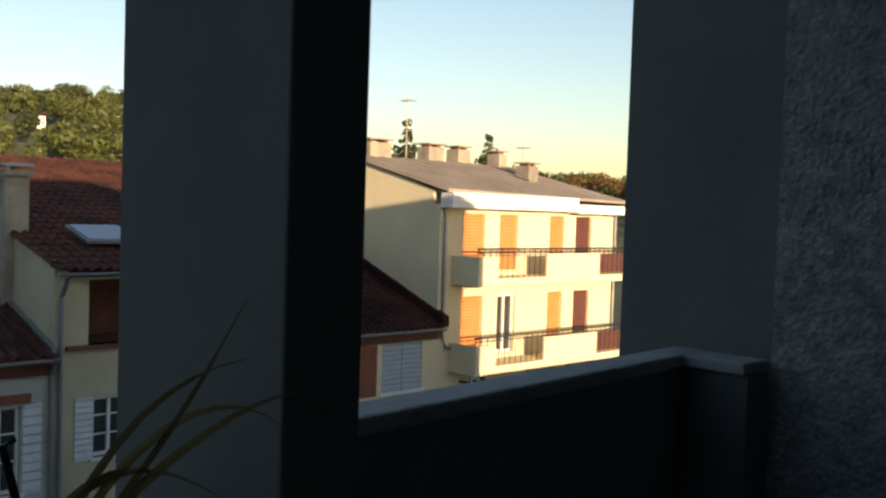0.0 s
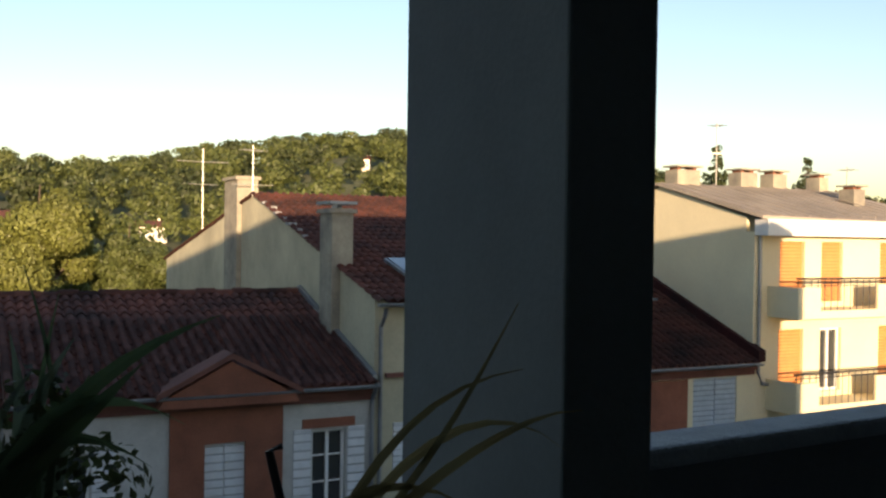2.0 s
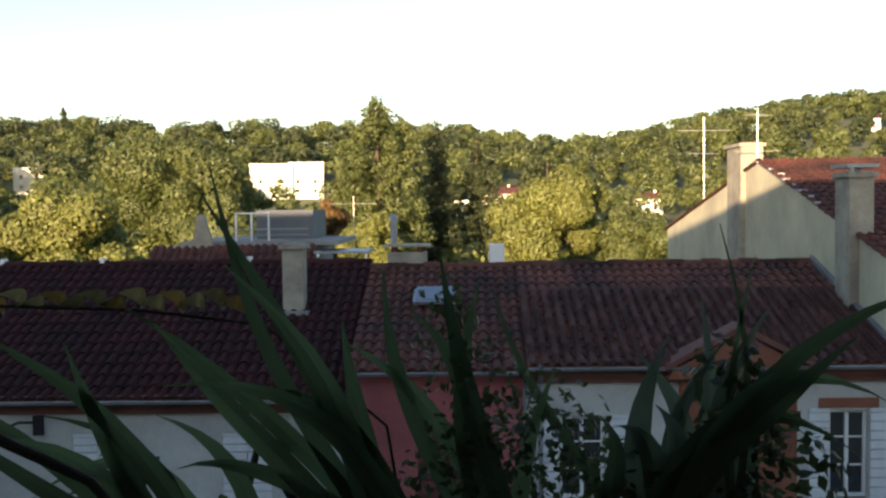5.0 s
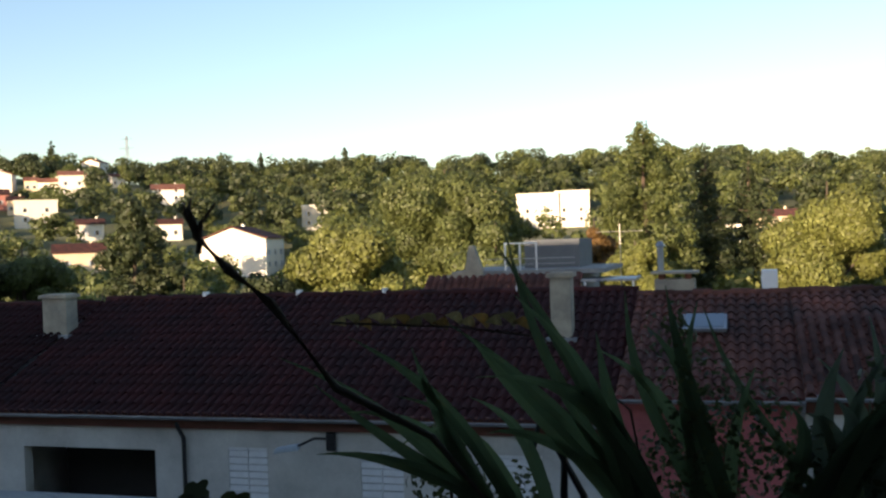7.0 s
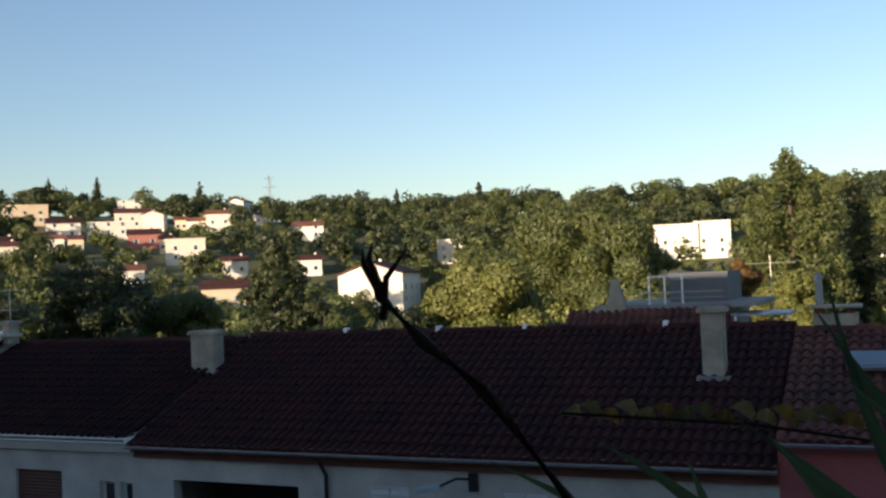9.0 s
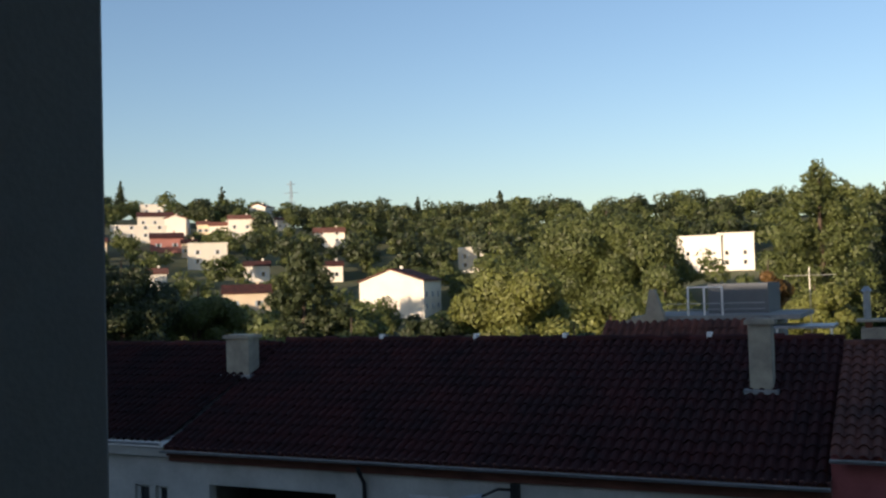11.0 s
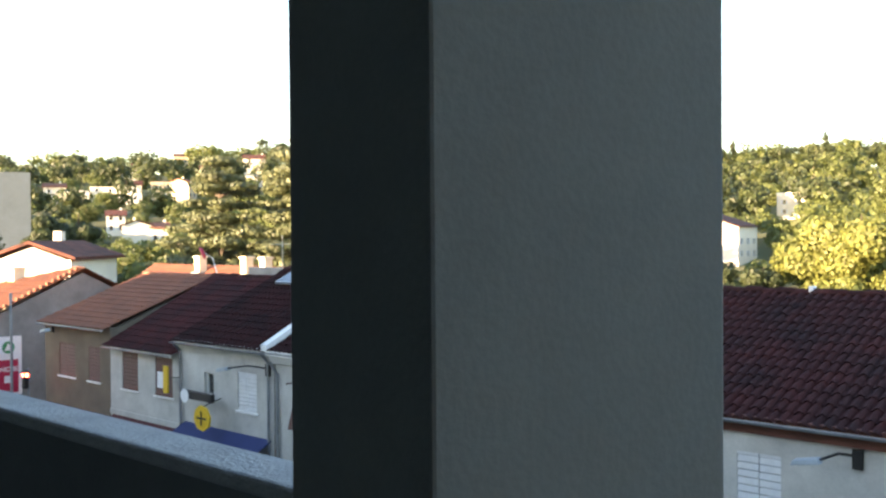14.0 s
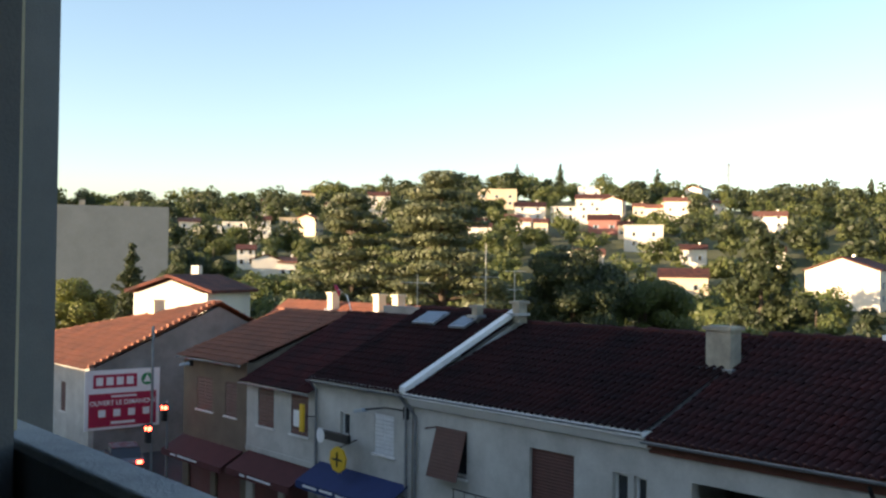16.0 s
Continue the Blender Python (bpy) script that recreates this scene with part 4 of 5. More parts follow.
# ---------------------------------------------------------------- hillside houses
def hill_house(a, r, w, hgt, label="white rendered hillside house with a low tile roof", wall="hill", roof="tileo", d=8.0, turn=0.0, flat=False, drop=0.0, name="hillside_house"):
    """A house at the bearing a and distance r, its front towards the valley."""
    x, y = bearing(a, r)
    HOUSES.append((x, y, w))
    z = rise(x, y) + drop
    t = thing(name, (x, y, z - 1.5), label, "house", "houses on the hillside")
    rot = Matrix.Translation((x, y, z)) @ Matrix.Rotation(radians(a + turn), 4, "Z")

    def put(pname, bm, material, parent, lab=""):
        bmesh.ops.transform(bm, matrix=rot, verts=bm.verts[:])
        return part(pname, bm, M[material], parent, lab)

    nw = max(2, int(w / 4.2))
    if roof == "tileo" and int(r) % 3:
        roof = "tile"
    holes = []
    storeys = [0.6] if hgt < 4.2 else [0.6, 3.3]
    for s in storeys:
        for k in range(nw):
            c = -w / 2 + (k + 0.5) * w / nw
            holes.append((c - 0.42, c + 0.42, s + 0.4, s + 1.6))
    put("wall", pierced(-w / 2, w / 2, -1.5, hgt, -d / 2, 0.25, holes), wall, t)
    put("wall", B((-w / 2, -w / 2 + 0.25, -d / 2 + 0.25, d / 2, -1.5, hgt), (w / 2 - 0.25, w / 2, -d / 2 + 0.25, d / 2, -1.5, hgt), (-w / 2 + 0.25, w / 2 - 0.25, d / 2 - 0.25, d / 2, -1.5, hgt)), wall, t)
    for q in holes:
        wd = put("window", B((q[0], q[1], -d / 2 + 0.12, -d / 2 + 0.18, q[2], q[3])), "glass", t)
        for sx in (q[0] - 0.5, q[1] + 0.02):
            put("shutter", B((sx, sx + 0.48, -d / 2 - 0.05, -d / 2 - 0.005, q[2], q[3])), "shutw" if wall == "hill" else "shutg", wd)
    if flat:
        put("roof", B((-w / 2 - 0.2, w / 2 + 0.2, -d / 2 - 0.2, d / 2 + 0.2, hgt, hgt + 0.35)), wall, t, "flat roof slab")
    else:
        rh = d * 0.17
        put("roof", P([(-w / 2 - 0.4, q, hgt + e) for q, e in ((-d / 2 - 0.5, 0.0), (-d / 2 - 0.5, 0.2), (0, rh + 0.35), (d / 2 + 0.5, 0.2), (d / 2 + 0.5, 0.0), (0, rh + 0.13))], (w + 0.8, 0, 0)), roof, t, "low tile roof")
        put("gable", P([(-w / 2, -d / 2 + 0.3, hgt), (-w / 2, d / 2 - 0.3, hgt), (-w / 2, 0, hgt + rh - 0.05)], (w, 0, 0)), wall, t)
        put("chimney", B((w * 0.2, w * 0.2 + 0.6, 0.4, 1.0, hgt + rh * 0.4, hgt + rh + 1.0)), wall, t)
    return t

hill_house(47.5, 415, 16.6, 7.1, "yellow cream hillside house with a flat roof", wall="hillc", flat=True, d=12.0)
hill_house(45.6, 367, 11.2, 5.1, d=11.2)
hill_house(42.9, 369, 19.0, 4.9, "long white hillside villa with a flat roof", flat=True, d=12.0)
hill_house(42.0, 421, 13.8, 3.9, d=12.0)
hill_house(42.1, 484, 11.1, 4.5, "white flat-roofed house on the ridge", flat=True, d=11.1, drop=2.7)
hill_house(40.8, 393, 9.4, 5.6, "white gabled hillside house", turn=80, d=7.9)
hill_house(39.2, 309, 11.6, 6.8, "big white hillside house with a flat roof", flat=True, d=11.6)
hill_house(37.3, 381, 9.4, 7.2, "tall white hillside house with a red tile roof", d=9.4)
hill_house(35.2, 436, 6.3, 4.1, turn=35, d=7.5)
hill_house(36.1, 480, 8.9, 4.2, "white gabled house on the ridge", turn=60, d=8.9, drop=5.1)
hill_house(32.3, 366, 11.1, 4.5, "white hillside villa with a low roof", d=11.1)
hill_house(32.3, 286, 6.9, 3.9, d=7.5)
hill_house(36.5, 286, 7.2, 3.9, "low white house with a red tile roof", roof="tileo", d=7.5)
hill_house(37.1, 238, 10.9, 3.9, "peach rendered house with a tile roof", wall="hillc", d=10.9)
hill_house(24.1, 301, 8.1, 6.6, "white cube-shaped house with a flat roof", flat=True, d=8.1)
hill_house(42.8, 273, 6.3, 3.9, flat=True, d=7.5)
hill_house(41.4, 343, 10.5, 3.9, "low hillside house with a dark red roof", wall="pinkw", roof="tile", d=10.5)
hill_house(39.4, 390, 4.5, 3.9, wall="hillc", d=7.5)
hill_house(48.5, 331, 4.2, 3.9, d=7.5)
hill_house(46.7, 342, 6.3, 3.9, d=7.5)
hill_house(11.2, 292, 12.1, 9.1, "long white apartment block with a flat roof", flat=True, d=12.0)
hill_house(9.2, 292, 9.8, 9.6, "white apartment block with a stepped flat roof", flat=True, d=9.8)
hill_house(23.4, 415, 8.1, 3.9, wall="hillc", d=8.1)
hill_house(13.9, 334, 6.3, 3.9, wall="hillc", d=7.5)
hill_house(0.9, 234, 8.1, 6.6, "white flat-roofed house among the trees", flat=True, d=8.1)
hill_house(-10.4, 262, 7.5, 3.9, "low white house with an orange tile roof", d=7.5)
hill_house(-2.0, 280, 10.1, 3.9, wall="hillc", d=10.1)
hill_house(-4.9, 289, 7.9, 3.9, d=7.9)
hill_house(-22.3, 385, 3.3, 3.9, "small white house high on the wooded hill", d=7.5)
hill_house(65.0, 354, 6.9, 5.6, d=7.5)
hill_house(63.8, 349, 6.9, 4.5, flat=True, d=7.5)
hill_house(62.5, 351, 8.4, 5.1, flat=True, d=8.4)
hill_house(61.2, 349, 8.4, 5.8, d=8.4)
hill_house(59.4, 351, 7.4, 5.7, "pinkish cream hillside house", wall="hillc", flat=True, d=7.5)
hill_house(58.3, 348, 5.4, 5.7, wall="hillc", turn=60, d=7.5)
hill_house(61.4, 444, 6.9, 4.2, d=7.5)
hill_house(60.4, 463, 9.3, 3.9, d=9.3)
hill_house(58.3, 487, 7.2, 3.9, wall="hillc", d=7.5, drop=3.8)
hill_house(54.2, 430, 11.1, 5.2, d=11.1)
hill_house(54.3, 376, 6.9, 3.9, flat=True, d=7.5)
hill_house(61.9, 283, 4.9, 4.9, "white house with a dark red tile roof", roof="tile", d=7.5)
hill_house(60.8, 262, 8.6, 4.8, "small white half-timbered house", turn=90, d=7.2)
hill_house(59.6, 261, 4.3, 3.9, d=7.5)
hill_house(48.5, 319, 7.6, 3.9, d=7.6)
hill_house(42.3, 270, 7.9, 3.9, d=7.9)
hill_house(56.9, 417, 7.2, 3.9, d=7.5)
hill_house(55.3, 447, 7.2, 3.9, wall="hillc", d=7.5)
hill_house(38.4, 384, 8.7, 4.1, d=8.7)
hill_house(40.2, 331, 4.7, 3.9, wall="hillc", d=7.5)
hill_house(46.0, 333, 4.8, 3.9, d=7.5)
hill_house(45.0, 331, 4.7, 3.9, wall="hillc", d=7.5)
hill_house(28.3, 230, 13.0, 7.4, "big white villa with a low gabled roof and chimneys", turn=70, d=15.5)
hill_house(65.2, 76, 7.0, 8.9, "white gabled house with a dark red tile roof", roof="tile", turn=62, d=5.6)

# block wrapped in pale sheeting
x, y = bearing(70.2, 150)
sb = thing("sheeted_block", (x, y, 0), "large block wrapped in pale green scaffold sheeting", "building")
bm = B((-10, 10, -6, 6, 0, 19.2))
bmesh.ops.transform(bm, matrix=Matrix.Translation((x, y, 0)) @ Matrix.Rotation(radians(68), 4, "Z"), verts=bm.verts[:])
part("sheeting", bm, M["net"], sb)
for k in range(3):
    bm = B((-8 + k * 6, -7.2 + k * 6, 0, 0.8, 19.2, 20.3))
    bmesh.ops.transform(bm, matrix=Matrix.Translation((x, y, 0)) @ Matrix.Rotation(radians(68), 4, "Z"), verts=bm.verts[:])
    part("chimney", bm, M["chimney"], sb)
# ---------------------------------------------------------------- far woods
woods("hill_woods", "dense green wood covering the hill", scatter(620, 440, 600, -62, 80, 8, 14, 5), "leaf_mid", 130, 1.3, 11)
woods("hill_woods", "dark green trees on the hillside", scatter(620, 285, 500, -62, 80, 8, 14, 6, lambda a, r: a > 8 or a < -2 or r > 360), "leaf_dark", 130, 1.2, 12)
woods("valley_woods", "sunlit light green trees on the slope", scatter(460, 170, 460, -40, 24, 8, 14, 7), "leaf_mid", 170, 1.0, 13)
woods("valley_woods", "yellow-green bushes and trees in the valley", scatter(170, 62, 210, -34, 22, 4, 8, 8), "leaf_light", 320, 0.5, 14)
woods("valley_woods", "mixed green garden trees between houses", scatter(360, 120, 380, 20, 78, 5, 9.5, 9), "leaf_mid", 260, 0.65, 15)
woods("hill_gardens", "green garden trees among the hillside houses", scatter(380, 190, 480, 24, 72, 5.5, 9.5, 22), "leaf_mid", 130, 0.85, 18)
woods("valley_hedges", "dark hedges and shrubs in gardens", scatter(240, 66, 250, 18, 78, 2.5, 6, 10), "leaf_dark", 260, 0.5, 16)
woods("rust_woods", "orange-brown autumn trees on the ridge", scatter(60, 330, 480, -60, -44, 10, 15, 21), "leaf_rust", 150, 1.1, 17)

# ---------------------------------------------------------------- single trees
def at(a, r):
    return bearing(a, r)


tree("tall_poplar", *at(5.0, 92), 20.4, 9.6, "tall dense green tree above the roofs", "leaf_mid", "column", 31, 9000, 0.36)
tree("fir", *at(1.6, 100), 19.0, 8.0, "dark fir with drooping tiers", "leaf_dark", "cone", 32, 6500, 0.34)
tree("fir", *at(-0.7, 104), 18.4, 8.0, "dark fir with drooping tiers", "leaf_dark", "cone", 33, 6500, 0.34)
tree("lime_tree", *at(21.4, 62), 12.2, 9.6, "broad round sunlit leafy tree", "leaf_light", "round", 34, 15000, 0.3)
tree("oak", *at(16.5, 105), 19.0, 17.5, "large spreading dark green tree", "leaf_mid", "round", 35, 18000, 0.4)
tree("maple", *at(13.6, 62), 12.0, 6.2, "leafy olive-green tree behind the roofs", "leaf_mid", "round", 36, 8000, 0.3)
tree("autumn_tree", *at(7.9, 78), 12.4, 4.6, "rust-brown autumn tree beside the tall tree", "leaf_rust", "round", 57, 5000, 0.28)
tree("garden_tree", *at(5.6, 72), 10.4, 6.0, "yellow-green garden tree in sun", "leaf_light", "round", 58, 7000, 0.28)
tree("willow", *at(-4.8, 80), 14.6, 11.0, "broad olive-green tree in sun", "leaf_light", "round", 37, 16000, 0.32)
tree("garden_tree", *at(-9.4, 84), 11.5, 9.0, "leafy sunlit tree behind the gable", "leaf_mid", "round", 38, 8000, 0.3)
tree("pine", *at(34.2, 66), 13.6, 6.0, "dark upright garden pine", "leaf_dark", "column", 39, 8000, 0.3)
tree("garden_tree", *at(36.0, 56), 8.6, 5.5, "green garden tree in sun", "leaf_light", "round", 40, 7000, 0.28)
tree("garden_tree", *at(31.6, 60), 9.2, 6.0, "green leafy garden tree", "leaf_mid", "round", 59, 6000, 0.28)
tree("cedar", *at(51.5, 78), 18.2, 13.5, "large spreading cedar with flat tiers", "leaf_cedar", "cedar", 41, 16000, 0.3, low=0.2)
tree("cedar", *at(56.6, 80), 16.6, 12.0, "spreading cedar with flat tiers", "leaf_cedar", "cedar", 42, 12000, 0.3, low=0.2)
tree("dark_tree", *at(44.1, 80), 14.0, 9.0, "dark green rounded tree", "leaf_dark", "round", 43, 9000, 0.3)
tree("bush", *at(40.0, 84), 12.0, 7.6, "bright green garden tree", "leaf_mid", "round", 44, 8000, 0.3)
tree("dark_tree", *at(64.0, 105), 13.8, 6.5, "dark green broad tree", "leaf_dark", "round", 45, 8000, 0.34)
tree("dark_tree", *at(66.0, 105), 13.9, 6.5, "dark green broad tree", "leaf_dark", "round", 60, 8000, 0.34)
tree("fir", *at(68.4, 92), 12.9, 6.0, "dark fir beside the houses", "leaf_dark", "cone", 46, 6000, 0.32)
tree("bush", *at(71.0, 84), 10.4, 6.5, "bright yellow-green leafy tree", "leaf_light", "round", 47, 7000, 0.26)
tree("bush", *at(73.4, 80), 8.8, 6.0, "bright yellow-green leafy tree", "leaf_light", "round", 61, 6000, 0.26)
tree("yew", *at(19.0, 46), 9.0, 4.8, "dark rounded evergreen behind the roof", "leaf_dark", "round", 48, 6000, 0.24)
tree("yew", *at(26.4, 60), 9.0, 4.2, "dark rounded evergreen beside a villa", "leaf_dark", "round", 49, 5000, 0.24)
tree("cypress", *at(38.3, 490), 19.0, 5.0, "tall dark cypress on the ridge", "leaf_dark", "column", 50, 900, 0.8)
tree("cypress", *at(22.3, 480), 17.0, 5.0, "tall dark cypress on the ridge", "leaf_dark", "column", 51, 900, 0.8)
tree("cypress", *at(27.1, 480), 15.0, 6.0, "tall pointed fir on the ridge", "leaf_dark", "cone", 52, 900, 0.8)
tree("cypress", *at(43.8, 490), 19.0, 8.0, "tall pointed fir on the ridge", "leaf_dark", "cone", 53, 1200, 0.8)
tree("cypress", *at(46.3, 490), 18.0, 8.0, "tall pointed fir on the ridge", "leaf_dark", "cone", 54, 1200, 0.8)
tree("fir", *at(-47.3, 75), 16.4, 6.0, "dark fir behind the apartment house", "leaf_dark", "cone", 55, 4000, 0.32)
tree("fir", *at(-42.6, 60), 16.0, 5.0, "dark fir behind the apartment house", "leaf_dark", "cone", 56, 4000, 0.32)

# ---------------------------------------------------------------- far end of the street
h = thing("roadside_house", (-65, 22, 0), "long low house with a sunlit orange tile roof", "house", "houses along the street")
part("front_wall", pierced(-78, -57, 0, 5.0, 20.0, 0.3, [(-61.5, -60.7, 2.2, 3.9), (-66, -65, 2.2, 3.9), (-73, -72, 2.2, 3.9)]), M["white"], h)
part("side_wall", P([(-57.3, 20.3, 0), (-57.3, 34, 0), (-57.3, 34, 5.2), (-57.3, 27.8, 8.3), (-57.3, 20.3, 5.0)], (0.3, 0, 0)), M["greyw"], h, "grey block end wall")
part("back_wall", B((-78, -57.3, 33.7, 34, 0, 5.2), (-78, -77.7, 20.3, 33.7, 0, 5.0)), M["white"], h)
part("roof", tiled(-78, -56.6, 19.6, 4.95, 27.8, 8.6, pitch=0.3, course=0.5, clip=lambda x, q: x > -57.5 - 20.5 * (1 - q)), M["tileo"], h, "sunlit orange tile roof")
part("back_slope", tiled(-78, -56.6, 34.4, 5.3, 27.8, 8.6, pitch=0.3, course=0.5, clip=lambda x, q: x > -57.5 - 20.5 * (1 - q)), M["tileo"], h)
part("hip_slope", P([(-78.2, 19.6, 4.95), (-78.2, 34.4, 5.25), (-57.4, 27.8, 8.62)], (0, 0, 0.06)), M["tileo"], h)
for a in (-61.5, -66, -73):
    window(h, a, a + (0.8 if a > -62 else 1.0), 2.2, 3.9, y=20.0, style="shut", shutter="shutb")
for k in range(22):
    part("verge_tile", B((-56.75, -56.5, 19.8 + k * 0.35, 20.02 + k * 0.35, 5.06 + k * 0.164, 5.2 + k * 0.164)), M["tileo"], h)
chimney(h, -62.0, 26.0, 6.9, 8.6, 0.9, 0.7, material="cream2")

h = thing("rear_house", (-48, 32, 0), "house behind the corner with a red tile roof", "house", "houses along the street")
part("wall", B((-56, -40, 29.5, 35, 0, 6.6)), M["brownw"], h)
part("roof", tiled(-56.3, -39.8, 28.6, 6.5, 32.2, 8.7, pitch=0.3, course=0.5), M["tileo"], h, "red tile roof")
part("back_slope", tiled(-56.3, -39.8, 35.6, 6.5, 32.2, 8.7, pitch=0.3, course=0.5), M["tileo"], h)
for a in (-50, -45.5, -43.8):
    chimney(h, a, 31.4, 8.0, 9.3, 0.5, 0.5, material="cream2")

s = thing("billboard", (-56.9, 22, 1.7), "large red and white shop billboard on the end wall", "billboard")
part("panel", B((-56.99, -56.88, 19.75, 24.05, 1.55, 4.85)), M["signw"], s)
part("red_field", B((-56.875, -56.865, 19.95, 23.85, 1.7, 3.55)), M["red"], s)
part("brand_mark", B((-56.875, -56.865, 20.2, 22.7, 3.85, 4.6)), M["red"], s, "plain red bar in place of the shop name")
for k in range(4):
    part("brand_mark", B((-56.862, -56.856, 20.35 + k * 0.58, 20.75 + k * 0.58, 4.0, 4.45)), M["signw"], s)
bm = bmesh.new()
prism(bm, [(-56.874, 23.3 + 0.35 * math.cos(k * math.tau / 20), 4.25 + 0.35 * math.sin(k * math.tau / 20)) for k in range(20)], (0.012, 0, 0))
part("brand_mark", bm, M["green"], s)
part("brand_mark", P([(-56.86, 23.08, 4.08), (-56.86, 23.52, 4.08), (-56.86, 23.3, 4.5)], (0.008, 0, 0)), M["signw"], s)
letter("OUVERT LE DIMANCHE", 0.36, (-56.855, 21.9, 2.9), (90, 0, 90), M["signw"], s)
part("text_bar", B((-56.862, -56.856, 21.2, 22.7, 3.32, 3.42)), M["signw"], s)
part("text_bar", B((-56.862, -56.856, 21.2, 22.6, 1.83, 1.98)), M["signw"], s)
for k in range(4):
    part("pictogram", B((-56.862, -56.856, 20.5 + k * 0.85, 20.9 + k * 0.85, 2.25, 2.65)), M["signw"], s)

b = thing("bell_gable", (-80.4, 27.7, 0), "small brick bell gable with an arched opening", "bell tower")
bm = pierced(-81.9, -79.0, 0, 7.2, 27.5, 0.8, [(-80.9, -80.0, 5.2, 6.7)])
part("masonry", bm, M["brick"], b)
part("gable_cap", P([(-82.1, 27.4, 7.2), (-78.8, 27.4, 7.2), (-80.45, 27.4, 7.9)], (0, 1.0, 0)), M["chimney"], b)


def traffic_light(x, y, z, pole_top):
    t = thing("traffic_light", (x, y, 0.15), "traffic light on a pole, red lamp lit", "traffic light", "traffic lights")
    part("pole", T([(x, y + 0.15, 0.1), (x, y + 0.15, pole_top)], 0.06), M["zinc"], t)
    hd = part("signal_head", B((x - 0.14, x + 0.14, y - 0.1, y + 0.1, z - 0.6, z + 0.2)), M["black"], t, bevel=0.02)
    part("visor", B((x - 0.12, x + 0.12, y - 0.25, y - 0.1, z + 0.12, z + 0.15)), M["black"], hd)
    for k, m in enumerate(("redlamp", "black", "black")):
        bm = bmesh.new()
        prism(bm, [(x + 0.09 * math.cos(q * math.tau / 14), y - 0.12, z - k * 0.25 + 0.09 * math.sin(q * math.tau / 14)) for q in range(14)], (0, 0.02, 0))
        part("lamp", bm, M[m], hd)
    for k in range(1):
        bm = bmesh.new()
        prism(bm, [(x + 0.155, y + 0.09 * math.cos(q * math.tau / 14), z + 0.09 * math.sin(q * math.tau / 14)) for q in range(14)], (-0.02, 0, 0))
        part("lamp", bm, M["redlamp"], hd)


traffic_light(-42.1, 17.1, 3.85, 8.1)
traffic_light(-44.6, 18.9, 4.3, 4.6)


def car(x, y, turn, paint, label):
    c = thing("car", (x, y, 0.02), label, "car")
    rot = Matrix.Translation((x, y, 0.02)) @ Matrix.Rotation(radians(turn), 4, "Z")

    def put(n, bm, m, par, lab="", bevel=0.0):
        if bevel:
            bmesh.ops.bevel(bm, geom=bm.edges[:], offset=bevel, segments=2, affect="EDGES", profile=0.5)
        bmesh.ops.transform(bm, matrix=rot, verts=bm.verts[:])
        return part(n, bm, M[m], par, lab)

    side = [(-2.05, 0.35), (-2.1, 0.75), (-1.95, 0.98), (-1.0, 1.02), (1.05, 0.98), (1.95, 0.82), (2.1, 0.6), (2.05, 0.3)]
    put("body", P([(a, -0.85, b) for a, b in side], (0, 1.7, 0)), paint, c, bevel=0.05)
    put("cabin", P([(a, -0.72, b) for a, b in [(-1.75, 0.98), (-1.3, 1.42), (0.2, 1.45), (1.05, 0.98)]], (0, 1.44, 0)), "glass", c, bevel=0.04)
    put("roof_panel", B((-1.3, 0.2, -0.66, 0.66, 1.43, 1.49)), paint, c, bevel=0.02)
    for a in (-1.3, 1.3):
        for b in (-0.82, 0.64):
            w = put("wheel", T([(a, b, 0.32), (a, b + 0.18, 0.32)], 0.32, 16), "tyre", c)
            put("rim", T([(a, b - 0.01, 0.32), (a, b + 0.19, 0.32)], 0.18, 12), "zinc", w)
    for b in (-0.6, 0.6):
        put("headlight", B((2.02, 2.1, b - 0.15, b + 0.15, 0.62, 0.74)), "signw", c)
        put("tail_light", B((-2.12, -2.02, b - 0.13, b + 0.13, 0.72, 0.88)), "redlamp", c)


car(-52.6, 20.2, 165, "car", "grey saloon car waiting at the junction")
car(-50.2, 26.5, 95, "black", "dark car in the side street")


def shop_awning(x0, x1, z, material, label, bars):
    a = thing("shop_awning", ((x0 + x1) / 2, FY, z - 0.7), label, "awning", "shop awnings")
    part("canopy", P([(x0, FY - 0.005, z), (x0, FY - 1.0, z - 0.55), (x0, FY - 1.02, z - 0.58), (x0, FY - 0.005, z - 0.06)], (x1 - x0, 0, 0)), M[material], a)
    part("valance", B((x0, x1, FY - 1.04, FY - 1.02, z - 0.82, z - 0.56)), M[material], a)
    part("side_flap", P([(x0, FY - 0.01, z - 0.07), (x0, FY - 1.0, z - 0.6), (x0, FY - 1.0, z - 0.8), (x0, FY - 0.01, z - 0.6)], (0.02, 0, 0)), M[material], a)
    for u0, u1, dz in bars:
        part("text_bar", B((x0 + u0, x0 + u1, FY - 1.052, FY - 1.045, z - 0.72 + dz, z - 0.64 + dz)), M["signw"], a)


